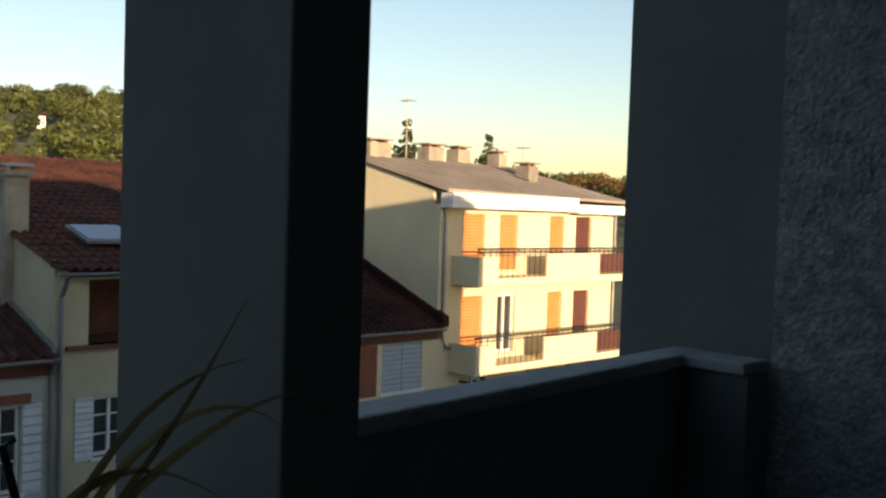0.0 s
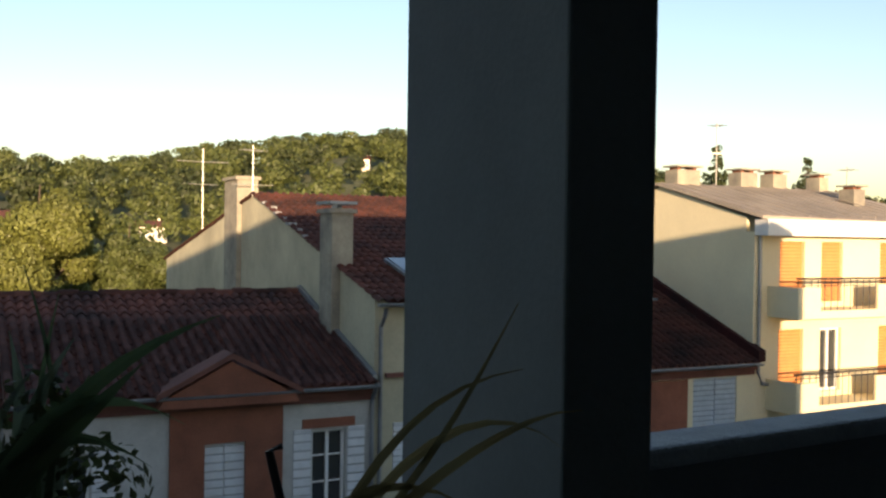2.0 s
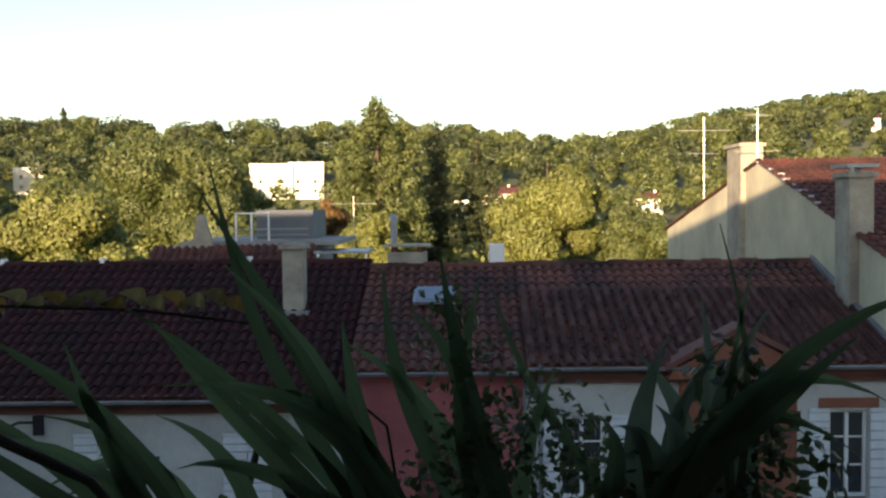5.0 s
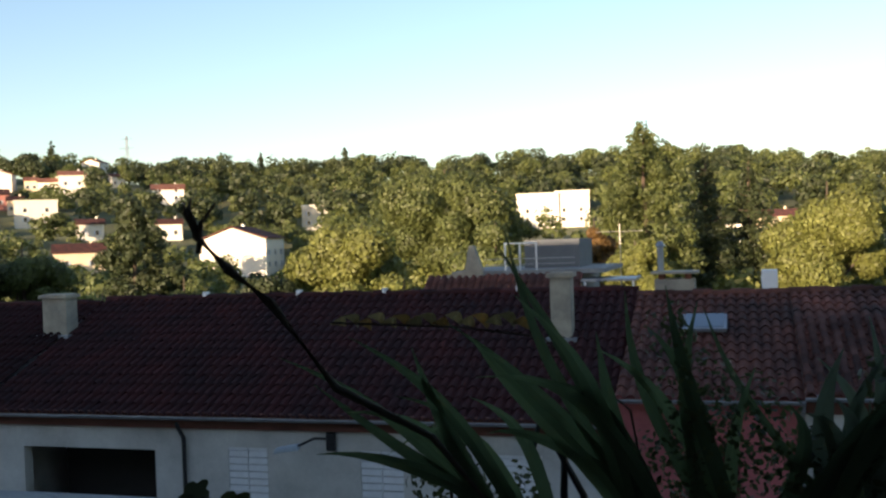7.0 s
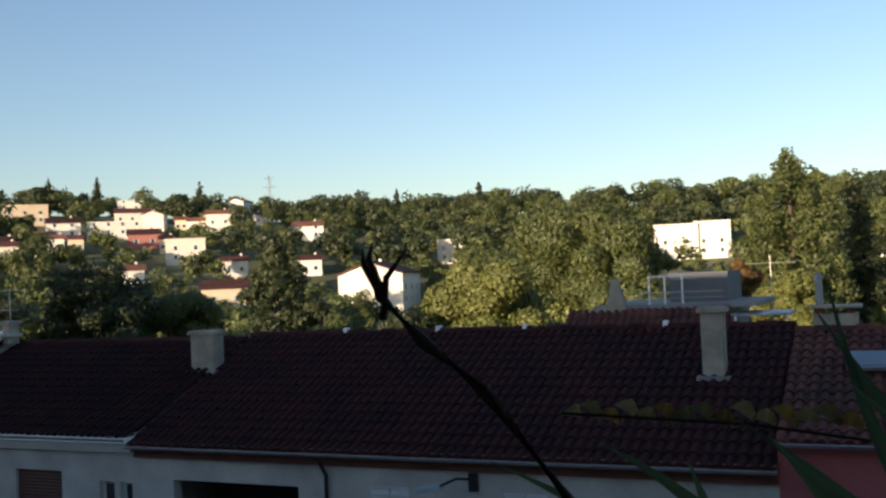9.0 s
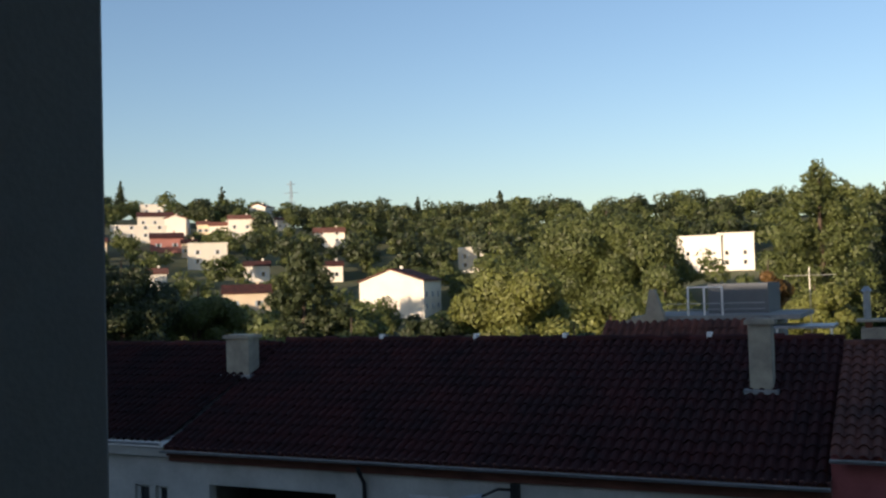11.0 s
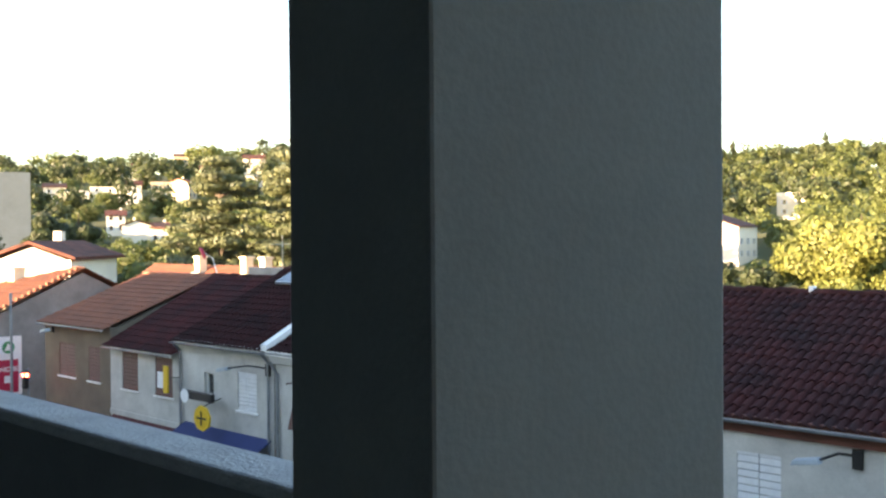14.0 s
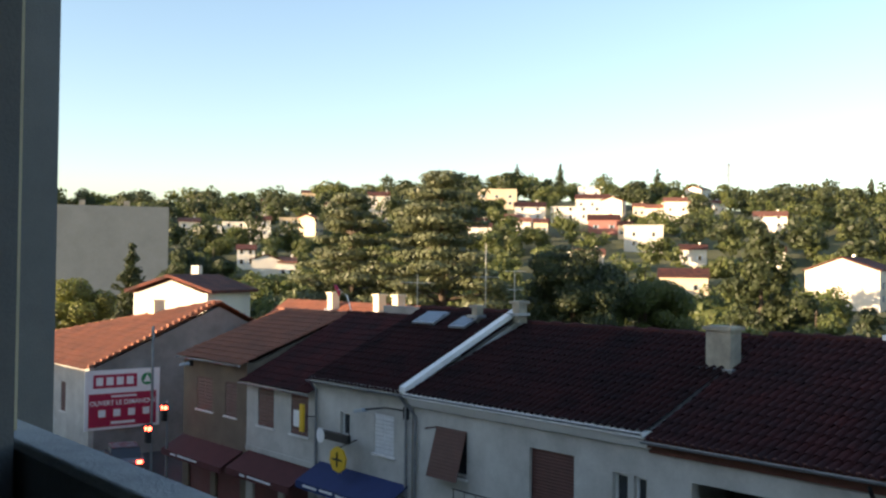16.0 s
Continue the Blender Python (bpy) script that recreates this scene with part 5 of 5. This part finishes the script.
shop_awning(-45.0, -39.3, 3.0, "awnr", "dark red shop awning with pale lettering", [(1.0, 1.5, 0), (1.7, 3.6, 0.02)])
shop_awning(-38.8, -33.9, 3.12, "awnr", "dark red shop awning with pale lettering", [(1.2, 1.6, 0), (1.8, 3.6, 0.02)])
shop_awning(-33.4, -28.1, 3.5, "awnb", "blue shop awning with pale lettering", [(0.5, 1.4, 0), (1.6, 2.4, 0.02), (2.6, 4.2, 0)])
part("fascia_panel", B((-33.3, -28.2, FY - 0.12, FY - 0.003, 2.35, 2.75)), M["awnb"], bpy.data.objects["shop_awning.002"])

s = thing("yellow_sign", (-31.1, 19.2, 3.6), "round yellow sign hanging from the white house", "sign")
bm = bmesh.new()
prism(bm, [(-31.0 + 0.5 * math.cos(k * math.tau / 8 + 0.2), 19.15, 4.0 + 0.45 * math.sin(k * math.tau / 8 + 0.2)) for k in range(8)], (0, 0.08, 0))
part("plate", bm, M["yellow"], s)
part("emblem", B((-31.3, -30.7, 19.13, 19.148, 3.97, 4.03), (-31.03, -30.97, 19.125, 19.147, 3.75, 4.25)), M["black"], s)
part("bracket", T([(-31.0, 19.2, 4.4), (-31.0, 19.97, 4.6)], 0.02, 6), M["iron"], s)
s = thing("shop_lantern_sign", (-31.8, 19.4, 4.5), "black and white projecting shop sign", "sign")
part("sign_box", B((-32.4, -30.6, 19.3, 19.45, 4.55, 4.85)), M["black"], s, bevel=0.02)
part("emblem", P([(-32.3 + 0.26 * math.cos(k * math.tau / 14), 19.28, 4.65 + 0.26 * math.sin(k * math.tau / 14)) for k in range(14)], (0, 0.02, 0)), M["signw"], s)
part("bracket", T([(-31.5, 19.45, 4.7), (-31.5, 20.0, 4.7)], 0.02, 6), M["iron"], s)
s = thing("flat_sign", (-34.1, 19.5, 4.9), "small white and yellow projecting signs", "sign")
part("plate", B((-34.5, -33.9, 19.5, 19.55, 4.7, 5.3)), M["signw"], s)
part("plate", B((-33.75, -33.5, 19.3, 19.38, 4.6, 5.6)), M["yellow"], s)
part("bracket", T([(-33.9, 19.52, 5.1), (-33.7, 20.0, 5.1)], 0.02, 6), M["iron"], s)


def street_lamp(x, z, reach, y=FY):
    l = thing("street_lamp", (x, y, z), "wall-mounted grey street lamp on an arm", "street lamp", "street lamps")
    part("arm", T([(x, y, z), (x - reach * 0.5, y - 0.35, z + 0.08), (x - reach, y - 0.7, z - 0.03)], 0.03, 6), M["iron"], l)
    part("lamp_head", P([(x - reach + 0.05, y - 0.82, z - 0.1), (x - reach - 0.55, y - 0.82, z - 0.2), (x - reach - 0.5, y - 0.82, z - 0.08), (x - reach, y - 0.82, z + 0.02)], (0, 0.24, 0)), M["shutg"], l, bevel=0.02)
    part("wall_plate", B((x - 0.08, x + 0.12, y - 0.1, y - 0.003, z - 0.25, z + 0.15)), M["black"], l)


street_lamp(-8.7, 5.85, 0.5)
street_lamp(-28.2, 5.9, 1.4)
street_lamp(-44.2, 6.4, -1.0)

# ---------------------------------------------------------------- behind the row
h = thing("terrace_house", (-6.8, 32, 0), "small grey roof-terrace house behind the row", "house")
# front wall and dormer coloured dark, slab grey, to look shaded despite the sun
part("wall", pierced(-9.2, -4.9, 0, 9.0, 32, 0.3, [(-8.6, -5.6, 7.6, 8.6)]), M["shadegrey"], h)
part("wall", B((-9.2, -8.9, 32.3, 37, 0, 9.0), (-5.2, -4.9, 32.3, 37, 0, 9.0), (-8.9, -5.2, 36.7, 37, 0, 9.0)), M["greyw"], h)
part("terrace_slab", B((-9.0, -3.9, 31.2, 36, 9.0, 9.14)), M["greyw"], h, "grey projecting terrace slab")
part("dormer", B((-6.9, -5.0, 33, 36, 9.14, 10.1)), M["shadegrey"], h)
part("door_frame", B((-7.25, -7.2, 31.4, 31.46, 9.14, 10.05), (-6.2, -6.15, 31.4, 31.46, 9.14, 10.05), (-7.2, -6.2, 31.4, 31.46, 10.0, 10.05), (-6.75, -6.7, 31.4, 31.46, 9.14, 10.0)), M["whitep"], h)
part("railing", B((-7.9, -4.9, 31.3, 31.33, 9.5, 9.53), (-7.9, -4.9, 31.3, 31.33, 9.32, 9.34)), M["zinc"], h)
part("gable", P([(-9.6, 31.0, 7.0), (-7.9, 31.0, 7.0), (-7.9, 31.0, 9.1), (-8.2, 31.0, 10.0), (-8.35, 31.0, 10.0), (-8.5, 31.0, 9.2), (-9.6, 31.0, 8.9)], (0, 0.3, 0)), M["chimney"], h)
part("side_roof", tiled(-9.8, -4.6, 29.9, 8.2, 31.1, 9.0), M["tile"], h)
part("canopy", B((-4.6, -2.9, 30.5, 32.5, 8.75, 8.82)), M["zinc"], h)
for a in (-4.5, -3.0):
    part("post", B((a, a + 0.06, 30.5, 30.56, 7.4, 8.75)), M["whitep"], h)
c = thing("chimney_block", (-1.7, 27.4, 7.4), "broad rendered chimney block with a metal flue", "chimney")
part("stack", B((-2.0, -0.95, 26.6, 27.4, 7.2, 8.95)), M["chimney"], c, bevel=0.02)
part("flashing", B((-2.25, -0.7, 26.35, 26.62, 7.9, 8.05)), M["zinc"], c)
for a in (-1.9, -1.2):
    part("cap_foot", B((a, a + 0.15, 26.7, 27.3, 8.95, 9.1)), M["brick"], c)
part("cap", B((-2.1, -0.85, 26.5, 27.5, 9.1, 9.16)), M["chimney"], c)
part("flue", T([(-1.85, 27.0, 9.1), (-1.85, 27.0, 9.85)], 0.09), M["zinc"], c)
part("flue_cowl", T([(-1.85, 27.0, 9.85), (-1.85, 27.0, 9.98)], [0.14, 0.05]), M["zinc"], c)
c = thing("chimney_block", (0.9, 27, 7.8), "small white chimney block", "chimney")
part("stack", B((0.75, 1.15, 26.6, 27.0, 7.4, 9.15)), M["whitep"], c, bevel=0.02)
h = thing("flat_shed", (-28, 42, 0), "low sheds with flat roofs behind the houses", "shed")
part("wall", B((-34, -24, 40, 46, 0, 6.6)), M["greyw"], h)
part("roof", B((-34.3, -23.7, 39.6, 46.3, 6.6, 6.75)), M["zinc"], h)
part("wall_low", B((-23.9, -16, 38, 43, 0, 6.9)), M["brownw"], h)
part("roof_low", B((-24.2, -15.7, 37.6, 43.3, 6.9, 7.05)), M["shutg"], h)
part("parapet_wall", B((-39, -30.5, 26.9, 27.2, 7.0, 8.95)), M["greyw"], h, "grey rendered wall above the roofs")
antenna("roof_antenna", -32.7, 27.5, 8.9, 11.7, [(10.3, 0.7, 5, 0)])
antenna("roof_antenna", -37.9, 28.0, 8.4, 10.4, [(10.0, 1.1, 6, 0)])
antenna("roof_antenna", -31.3, 27.8, 8.6, 10.6, [(10.55, 0.6, 3, 0), (9.8, 0.35, 2, 0)])
antenna("roof_antenna", -4.2, 38, 8.0, 10.6, [(10.3, 0.9, 5, 15)])
antenna("roof_antenna", 22.6, 24.4, 11.7, 14.0, [(13.9, 0.25, 3, 20), (13.0, 0.4, 3, 60)])
antenna("roof_antenna", 27.2, 23.2, 11.3, 12.7, [(12.6, 0.3, 3, 20)])
d = thing("satellite_dish", (-42.5, 27, 8.4), "red satellite dish on a bent arm", "satellite dish")
part("dish", T([(-42.9, 26.9, 9.55), (-42.85, 27.0, 9.6)], [0.32, 0.24], 14), M["red"], d)
part("arm", T([(-42.85, 27.0, 9.6), (-42.4, 27.2, 9.3), (-42.2, 27.3, 8.6)], 0.03, 6), M["whitep"], d)
px, py = bearing(34.4, 560)
p = thing("pylon", (px, py, rise(px, py)), "lattice power pylon on the ridge", "pylon")
for a, b in ((-1.2, -1.2), (1.2, -1.2), (1.2, 1.2), (-1.2, 1.2)):
    part("leg", T([(px + a, py + b, rise(px, py) - 0.5), (px + a * 0.25, py + b * 0.25, 72)], 0.14, 5), M["zinc"], p)
for z, w in ((60, 3.4), (65.5, 4.6), (70.5, 3.2)):
    part("cross_arm", T([(px - w, py, z), (px + w, py, z)], 0.13, 5), M["zinc"], p)

# ---------------------------------------------------------------- plants on the parapet
box_ = thing("planter_box", (0, 1.25, FLOOR), "long dark planter box inside the parapet", "planter")
part("trough", B((-1.35, 1.0, 1.12, 1.5, 9.3, 9.58)), M["planter"], box_, bevel=0.01)
for a in (-1.2, -0.2, 0.8):
    part("stand", B((a - 0.03, a + 0.03, 1.2, 1.4, FLOOR, 9.3)), M["planter"], box_)
part("soil", B((-1.33, 0.98, 1.14, 1.48, 9.575, 9.59)), M["bark"], box_)


def blade(bm, base, tip, bow, width, fold=0.25, curl=0.0):
    """A strap leaf from base to tip, bowed upwards by bow, folded along its middle."""
    base, tip = Vector(base), Vector(tip)
    side = (tip - base).cross(Vector((0, 1, 0)))
    side = (side.normalized() if side.length > 1e-4 else Vector((1, 0, 0)))
    n, rows = 12, []
    for k in range(n + 1):
        s = k / n
        c = base.lerp(tip, s) + Vector((0, 0, bow * 4 * s * (1 - s))) + Vector((0, 0.03 * math.sin(s * 3), 0)) + side * (curl * math.sin(s * math.pi) - 0.35 * curl * math.sin(s * math.tau))
        w = width * (0.35 + 1.3 * s * (1 - s) * 2) * (1 - s ** 5) + 0.0006
        rows.append((bm.verts.new(c - side * w + Vector((0, -fold * w, 0))), bm.verts.new(c), bm.verts.new(c + side * w + Vector((0, -fold * w, 0)))))
    for a, b in zip(rows, rows[1:]):
        bm.faces.new((a[0], a[1], b[1], b[0]))
        bm.faces.new((a[1], a[2], b[2], b[1]))


def strap_plant(name, label, base, tips, material, width, spread=0.05):
    """A clump of strap leaves; tips are (x, y, z, bow)."""
    t = thing(name, base, label, "plant", "balcony plants")
    for k, (x, y, z, bow) in enumerate(tips):
        bm = bmesh.new()
        b = (base[0] + spread * math.sin(k * 2.4), base[1] + spread * 0.5 * math.cos(k * 2.4), base[2])
        blade(bm, b, (x, y, z), bow, width * (0.8 + 0.4 * ((k * 7) % 5) / 5), 0.25, 0.035 * math.sin(k * 4.7 + base[0] * 9))
        part("leaf", bm, M[material], t)
    return t


strap_plant("yucca", "dark green strap-leaved plant in the planter", (0.15, 1.30, 9.62),
            [(-0.15, 1.30, 10.28, 0.0), (-0.17, 1.32, 10.25, -0.01), (-0.13, 1.28, 10.16, 0.02), (-0.26, 1.31, 10.11, 0.06), (-0.22, 1.30, 10.09, 0.08), (-0.10, 1.34, 10.12, 0.03), (-0.20, 1.27, 10.02, 0.08),
             (0.0, 1.33, 10.09, 0.02), (-0.19, 1.28, 9.92, 0.13), (-0.12, 1.33, 10.0, 0.1)], "blade", 0.0145)
strap_plant("yucca", "dark green strap-leaved plant leaning along the planter", (0.22, 1.34, 9.62),
            [(0.05, 1.34, 10.16, 0.03), (0.12, 1.32, 10.17, 0.03), (0.08, 1.36, 10.1, 0.05), (0.0, 1.34, 10.06, 0.06), (0.17, 1.35, 10.14, 0.01), (0.26, 1.33, 10.03, 0.02), (0.31, 1.33, 9.97, 0.06)], "blade", 0.0145)
strap_plant("yucca", "dark green strap-leaved plant with drooping tips", (-0.06, 1.28, 9.62),
            [(-0.59, 1.3, 10.05, 0.03), (-0.44, 1.28, 10.09, 0.02), (-0.32, 1.28, 10.07, 0.02), (-0.52, 1.3, 10.0, 0.05), (-0.46, 1.3, 9.95, 0.07), (-0.36, 1.3, 9.98, 0.05), (-0.5, 1.26, 9.88, 0.1), (-0.28, 1.3, 9.98, 0.03), (-0.22, 1.3, 9.98, 0.05), (-0.40, 1.34, 9.86, 0.12)], "blade", 0.0145)
strap_plant("canna", "grey-green broad-leaved plant in the planter", (0.42, 1.36, 9.62),
            [(0.44, 1.36, 10.11, 0.02), (0.52, 1.34, 10.10, 0.03), (0.40, 1.36, 10.06, 0.03), (0.36, 1.38, 10.04, 0.04), (0.33, 1.36, 9.95, 0.08), (0.47, 1.35, 10.06, 0.02), (0.56, 1.36, 10.0, 0.08), (0.38, 1.34, 9.98, 0.06)], "blade_grey", 0.017)
strap_plant("yucca", "green strap-leaved plant leaning over the parapet", (0.28, 1.30, 9.68),
            [(0.71, 1.3, 10.13, 0.05), (0.66, 1.3, 9.98, 0.12), (0.60, 1.28, 10.07, 0.05), (0.54, 1.34, 10.05, 0.05), (0.62, 1.32, 9.92, 0.12)], "blade", 0.017)
strap_plant("reed", "two thin upright green blades", (0.47, 1.34, 9.62),
            [(0.455, 1.33, 10.20, 0.0), (0.50, 1.34, 10.16, 0.0), (0.18, 1.34, 10.13, 0.05)], "blade", 0.006, 0.02)
strap_plant("dry_grass", "arching straw-coloured dry blades beside the pillar", (0.58, 0.93, 9.62),
            [(0.95, 0.90, 10.17, 0.03), (1.03, 0.92, 9.99, 0.19), (0.95, 0.92, 9.90, 0.14), (0.97, 0.92, 10.09, 0.09), (1.04, 0.9, 10.04, 0.14), (0.86, 0.9, 9.85, 0.13)], "blade_dry", 0.0065, 0.03)
bm = bmesh.new()
tube(bm, [(0.70, 1.0, 9.6), (0.70, 1.0, 9.8), (0.712, 1.0, 9.9), (0.69, 1.01, 10.0), (0.705, 1.01, 10.005)], [0.007, 0.006, 0.006, 0.005, 0.004], 7)
tw = thing("dead_stem", (0.70, 1.0, 9.6), "bare black plant stem", "plant", "balcony plants")
part("stem", bm, M["black"], tw)
for k, (xa, za, xb, lean) in enumerate(((-0.10, 9.96, -0.12, 0.012), (-0.09, 9.97, -0.06, -0.01), (-0.07, 9.95, -0.05, 0.015))):
    tw = thing("dead_stem", (xb, 1.36, 9.59), "bare black plant stem", "plant", "balcony plants")
    part("stem", T([(xb, 1.36, 9.585), (xb + lean, 1.36, 9.8), ((xa + xb) / 2 - lean, 1.35, 9.88), (xa, 1.35, za)], [0.006, 0.007, 0.006, 0.003], 7), M["black"], tw)
tw = thing("flower_stalk", (-0.2, 1.2, 9.6), "arching brown dried flower stalk", "plant", "balcony plants")
part("stem", T([(0.0, 1.22, 9.62), (-0.26, 1.2, 9.93), (-0.43, 1.2, 10.01), (-0.55, 1.2, 10.16), (-0.63, 1.2, 10.22), (-0.69, 1.2, 10.28), (-0.70, 1.2, 10.32)], [0.004, 0.006, 0.008, 0.0095, 0.010, 0.008, 0.005], 9), M["bark"], tw)
for k, (a, b, c) in enumerate(((-0.705, 10.35, 10.31), (-0.655, 10.34, 10.27), (-0.72, 10.345, 10.30))):
    part("twig", T([(-0.688, 1.2, c - 0.02), ((a - 0.69) / 2 - 0.008, 1.2, (b + c) / 2), (a, 1.21, b)], [0.0055, 0.0045, 0.0015], 6), M["bark"], tw)
tw = thing("seed_stalk", (-0.2, 1.36, 9.62), "horizontal dried seed stalk with brown husks", "plant", "balcony plants")
part("stem", T([(0.1, 1.38, 9.62), (0.05, 1.37, 9.95), (-0.1, 1.36, 10.08), (-0.25, 1.35, 10.1), (-0.5, 1.35, 10.11)], 0.0022, 6), M["bark"], tw)
for k in range(15):
    x = -0.12 - k * 0.025
    bm = bmesh.new()
    blade(bm, (x, 1.35, 10.098 + 0.004 * (k % 3)), (x - 0.03, 1.34, 10.108 + 0.014 * (k % 2)), 0.004, 0.009)
    part("husk", bm, M["leaf_rust" if k % 3 == 0 else "blade_dry"], tw)


def leafy_plant(name, label, base, clumps, leaf, count, material, seed):
    t = thing(name, base, label, "plant", "balcony plants")
    part("stem", T([base, (base[0] + 0.01, base[1], base[2] + 0.12), (clumps[0][0], clumps[0][1], clumps[0][2])], [0.006, 0.005, 0.003], 6), M["bark"], t)
    ob = new("leaves", crown_mesh("leaves", clumps, leaf, count, M[material], 1.0, seed))
    hang(ob, t)
    return t


leafy_plant("shrub", "dense dark leafy balcony shrub", (0.2, 1.40, 9.59), [(0.2, 1.40, 9.86, 0.13, 0.12), (0.16, 1.38, 9.98, 0.08, 0.09), (0.26, 1.40, 9.92, 0.08, 0.1), (0.1, 1.4, 9.82, 0.09, 0.1), (0.12, 1.38, 10.08, 0.05, 0.06)], 0.007, 1700, "leaf_dark", 71)
leafy_plant("shrub", "thin dark leafy balcony shrub", (0.45, 1.4, 9.59), [(0.45, 1.4, 9.82, 0.1, 0.1), (0.55, 1.4, 9.86, 0.08, 0.1), (0.36, 1.4, 9.82, 0.08, 0.1), (0.48, 1.38, 9.98, 0.06, 0.08)], 0.010, 1300, "leaf_dark", 72)
leafy_plant("shrub", "thin dark leafy balcony shrub", (-0.3, 1.42, 9.59), [(-0.3, 1.42, 9.8, 0.09, 0.11), (-0.2, 1.42, 9.76, 0.1, 0.08)], 0.009, 500, "leaf_dark", 73)
fig = thing("fig_plant", (-0.95, 1.22, 9.6), "broad lobed green leaves at the planter edge", "plant", "balcony plants")
rng = random.Random(5)
for k in range(34):
    x, z = -1.34 + k * 0.024, 9.70 + 0.055 * abs(math.sin(k * 1.7)) + (0.05 if 24 < k < 30 else 0)
    y = 1.18 + rng.uniform(-0.05, 0.06)
    rr, tilt = rng.uniform(0.022, 0.036), rng.uniform(-0.6, 0.6)
    bm = bmesh.new()
    pts = []
    for q in range(20):
        a = q * math.tau / 20
        ra = rr * (0.72 + 0.34 * abs(math.cos(2.5 * a)))
        pts.append((x + ra * math.cos(a + tilt), y + 0.9 * ra * math.sin(a), z + 0.75 * ra * math.sin(a + tilt)))
    prism(bm, pts, (0, 0.0012, 0))
    part("leaf", bm, M["leaf_mid" if k % 3 else "leaf_dark"], fig)
    part("leaf_stem", T([(x, y, z - 0.01), (x + rng.uniform(-0.03, 0.03), 1.25, 9.58)], 0.0018, 5), M["bark"], fig)
p = thing("blue_pot", (0.48, 1.38, 9.59), "round blue glazed flower pot", "flower pot")
part("pot", T([(0.48, 1.38, 9.59), (0.48, 1.38, 9.66), (0.48, 1.38, 9.74), (0.48, 1.38, 9.77)], [0.045, 0.06, 0.055, 0.04], 20), M["pot"], p)
f = thing("red_flowers", (0.93, 1.25, 9.59), "small red flowers on a stem", "plant", "balcony plants")
part("stem", T([(0.9, 1.25, 9.59), (0.93, 1.25, 9.78)], 0.004, 6), M["bark"], f)
ob = new("petals", crown_mesh("petals", [(0.93, 1.25, 9.80, 0.035, 0.03), (0.96, 1.25, 9.77, 0.025, 0.02)], 0.012, 120, M["flower"], 1.0, 74))
hang(ob, f)

# ---------------------------------------------------------------- single roof tiles near the eave
cover = bmesh.new()
ring = [(math.cos(math.pi * k / 5), math.sin(math.pi * k / 5)) for k in range(6)]
lo_ = [cover.verts.new((0.085 * a, 0.0, 0.06 * b)) for a, b in ring]
hi_ = [cover.verts.new((0.07 * a, 0.46, 0.05 * b)) for a, b in ring]
for k in range(5):
    cover.faces.new((lo_[k], lo_[k + 1], hi_[k + 1], hi_[k]))
tile_mesh = mesh_of("tile", cover, M["tile"])
deck = [o for o in bpy.data.objects["pediment_house"].children if o.name.startswith("roof")][0]
slope_a = math.atan2(8.64 - 7.02, 5.0)
for c in range(31):
    for r_ in range(9):
        o = new("tile", tile_mesh)
        o.parent = deck
        u = 0.02 + r_ * 0.42
        o.matrix_basis = pose(1.35 + 0.098 + c * 7.5 / 31, FY - 0.35 + u * math.cos(slope_a) - 0.035 * math.sin(slope_a), 7.02 - 0.113 + 0.06 + u * math.sin(slope_a) + 0.062, math.degrees(slope_a) - 1.5, random.uniform(-2, 2), random.uniform(-2.5, 2.5))
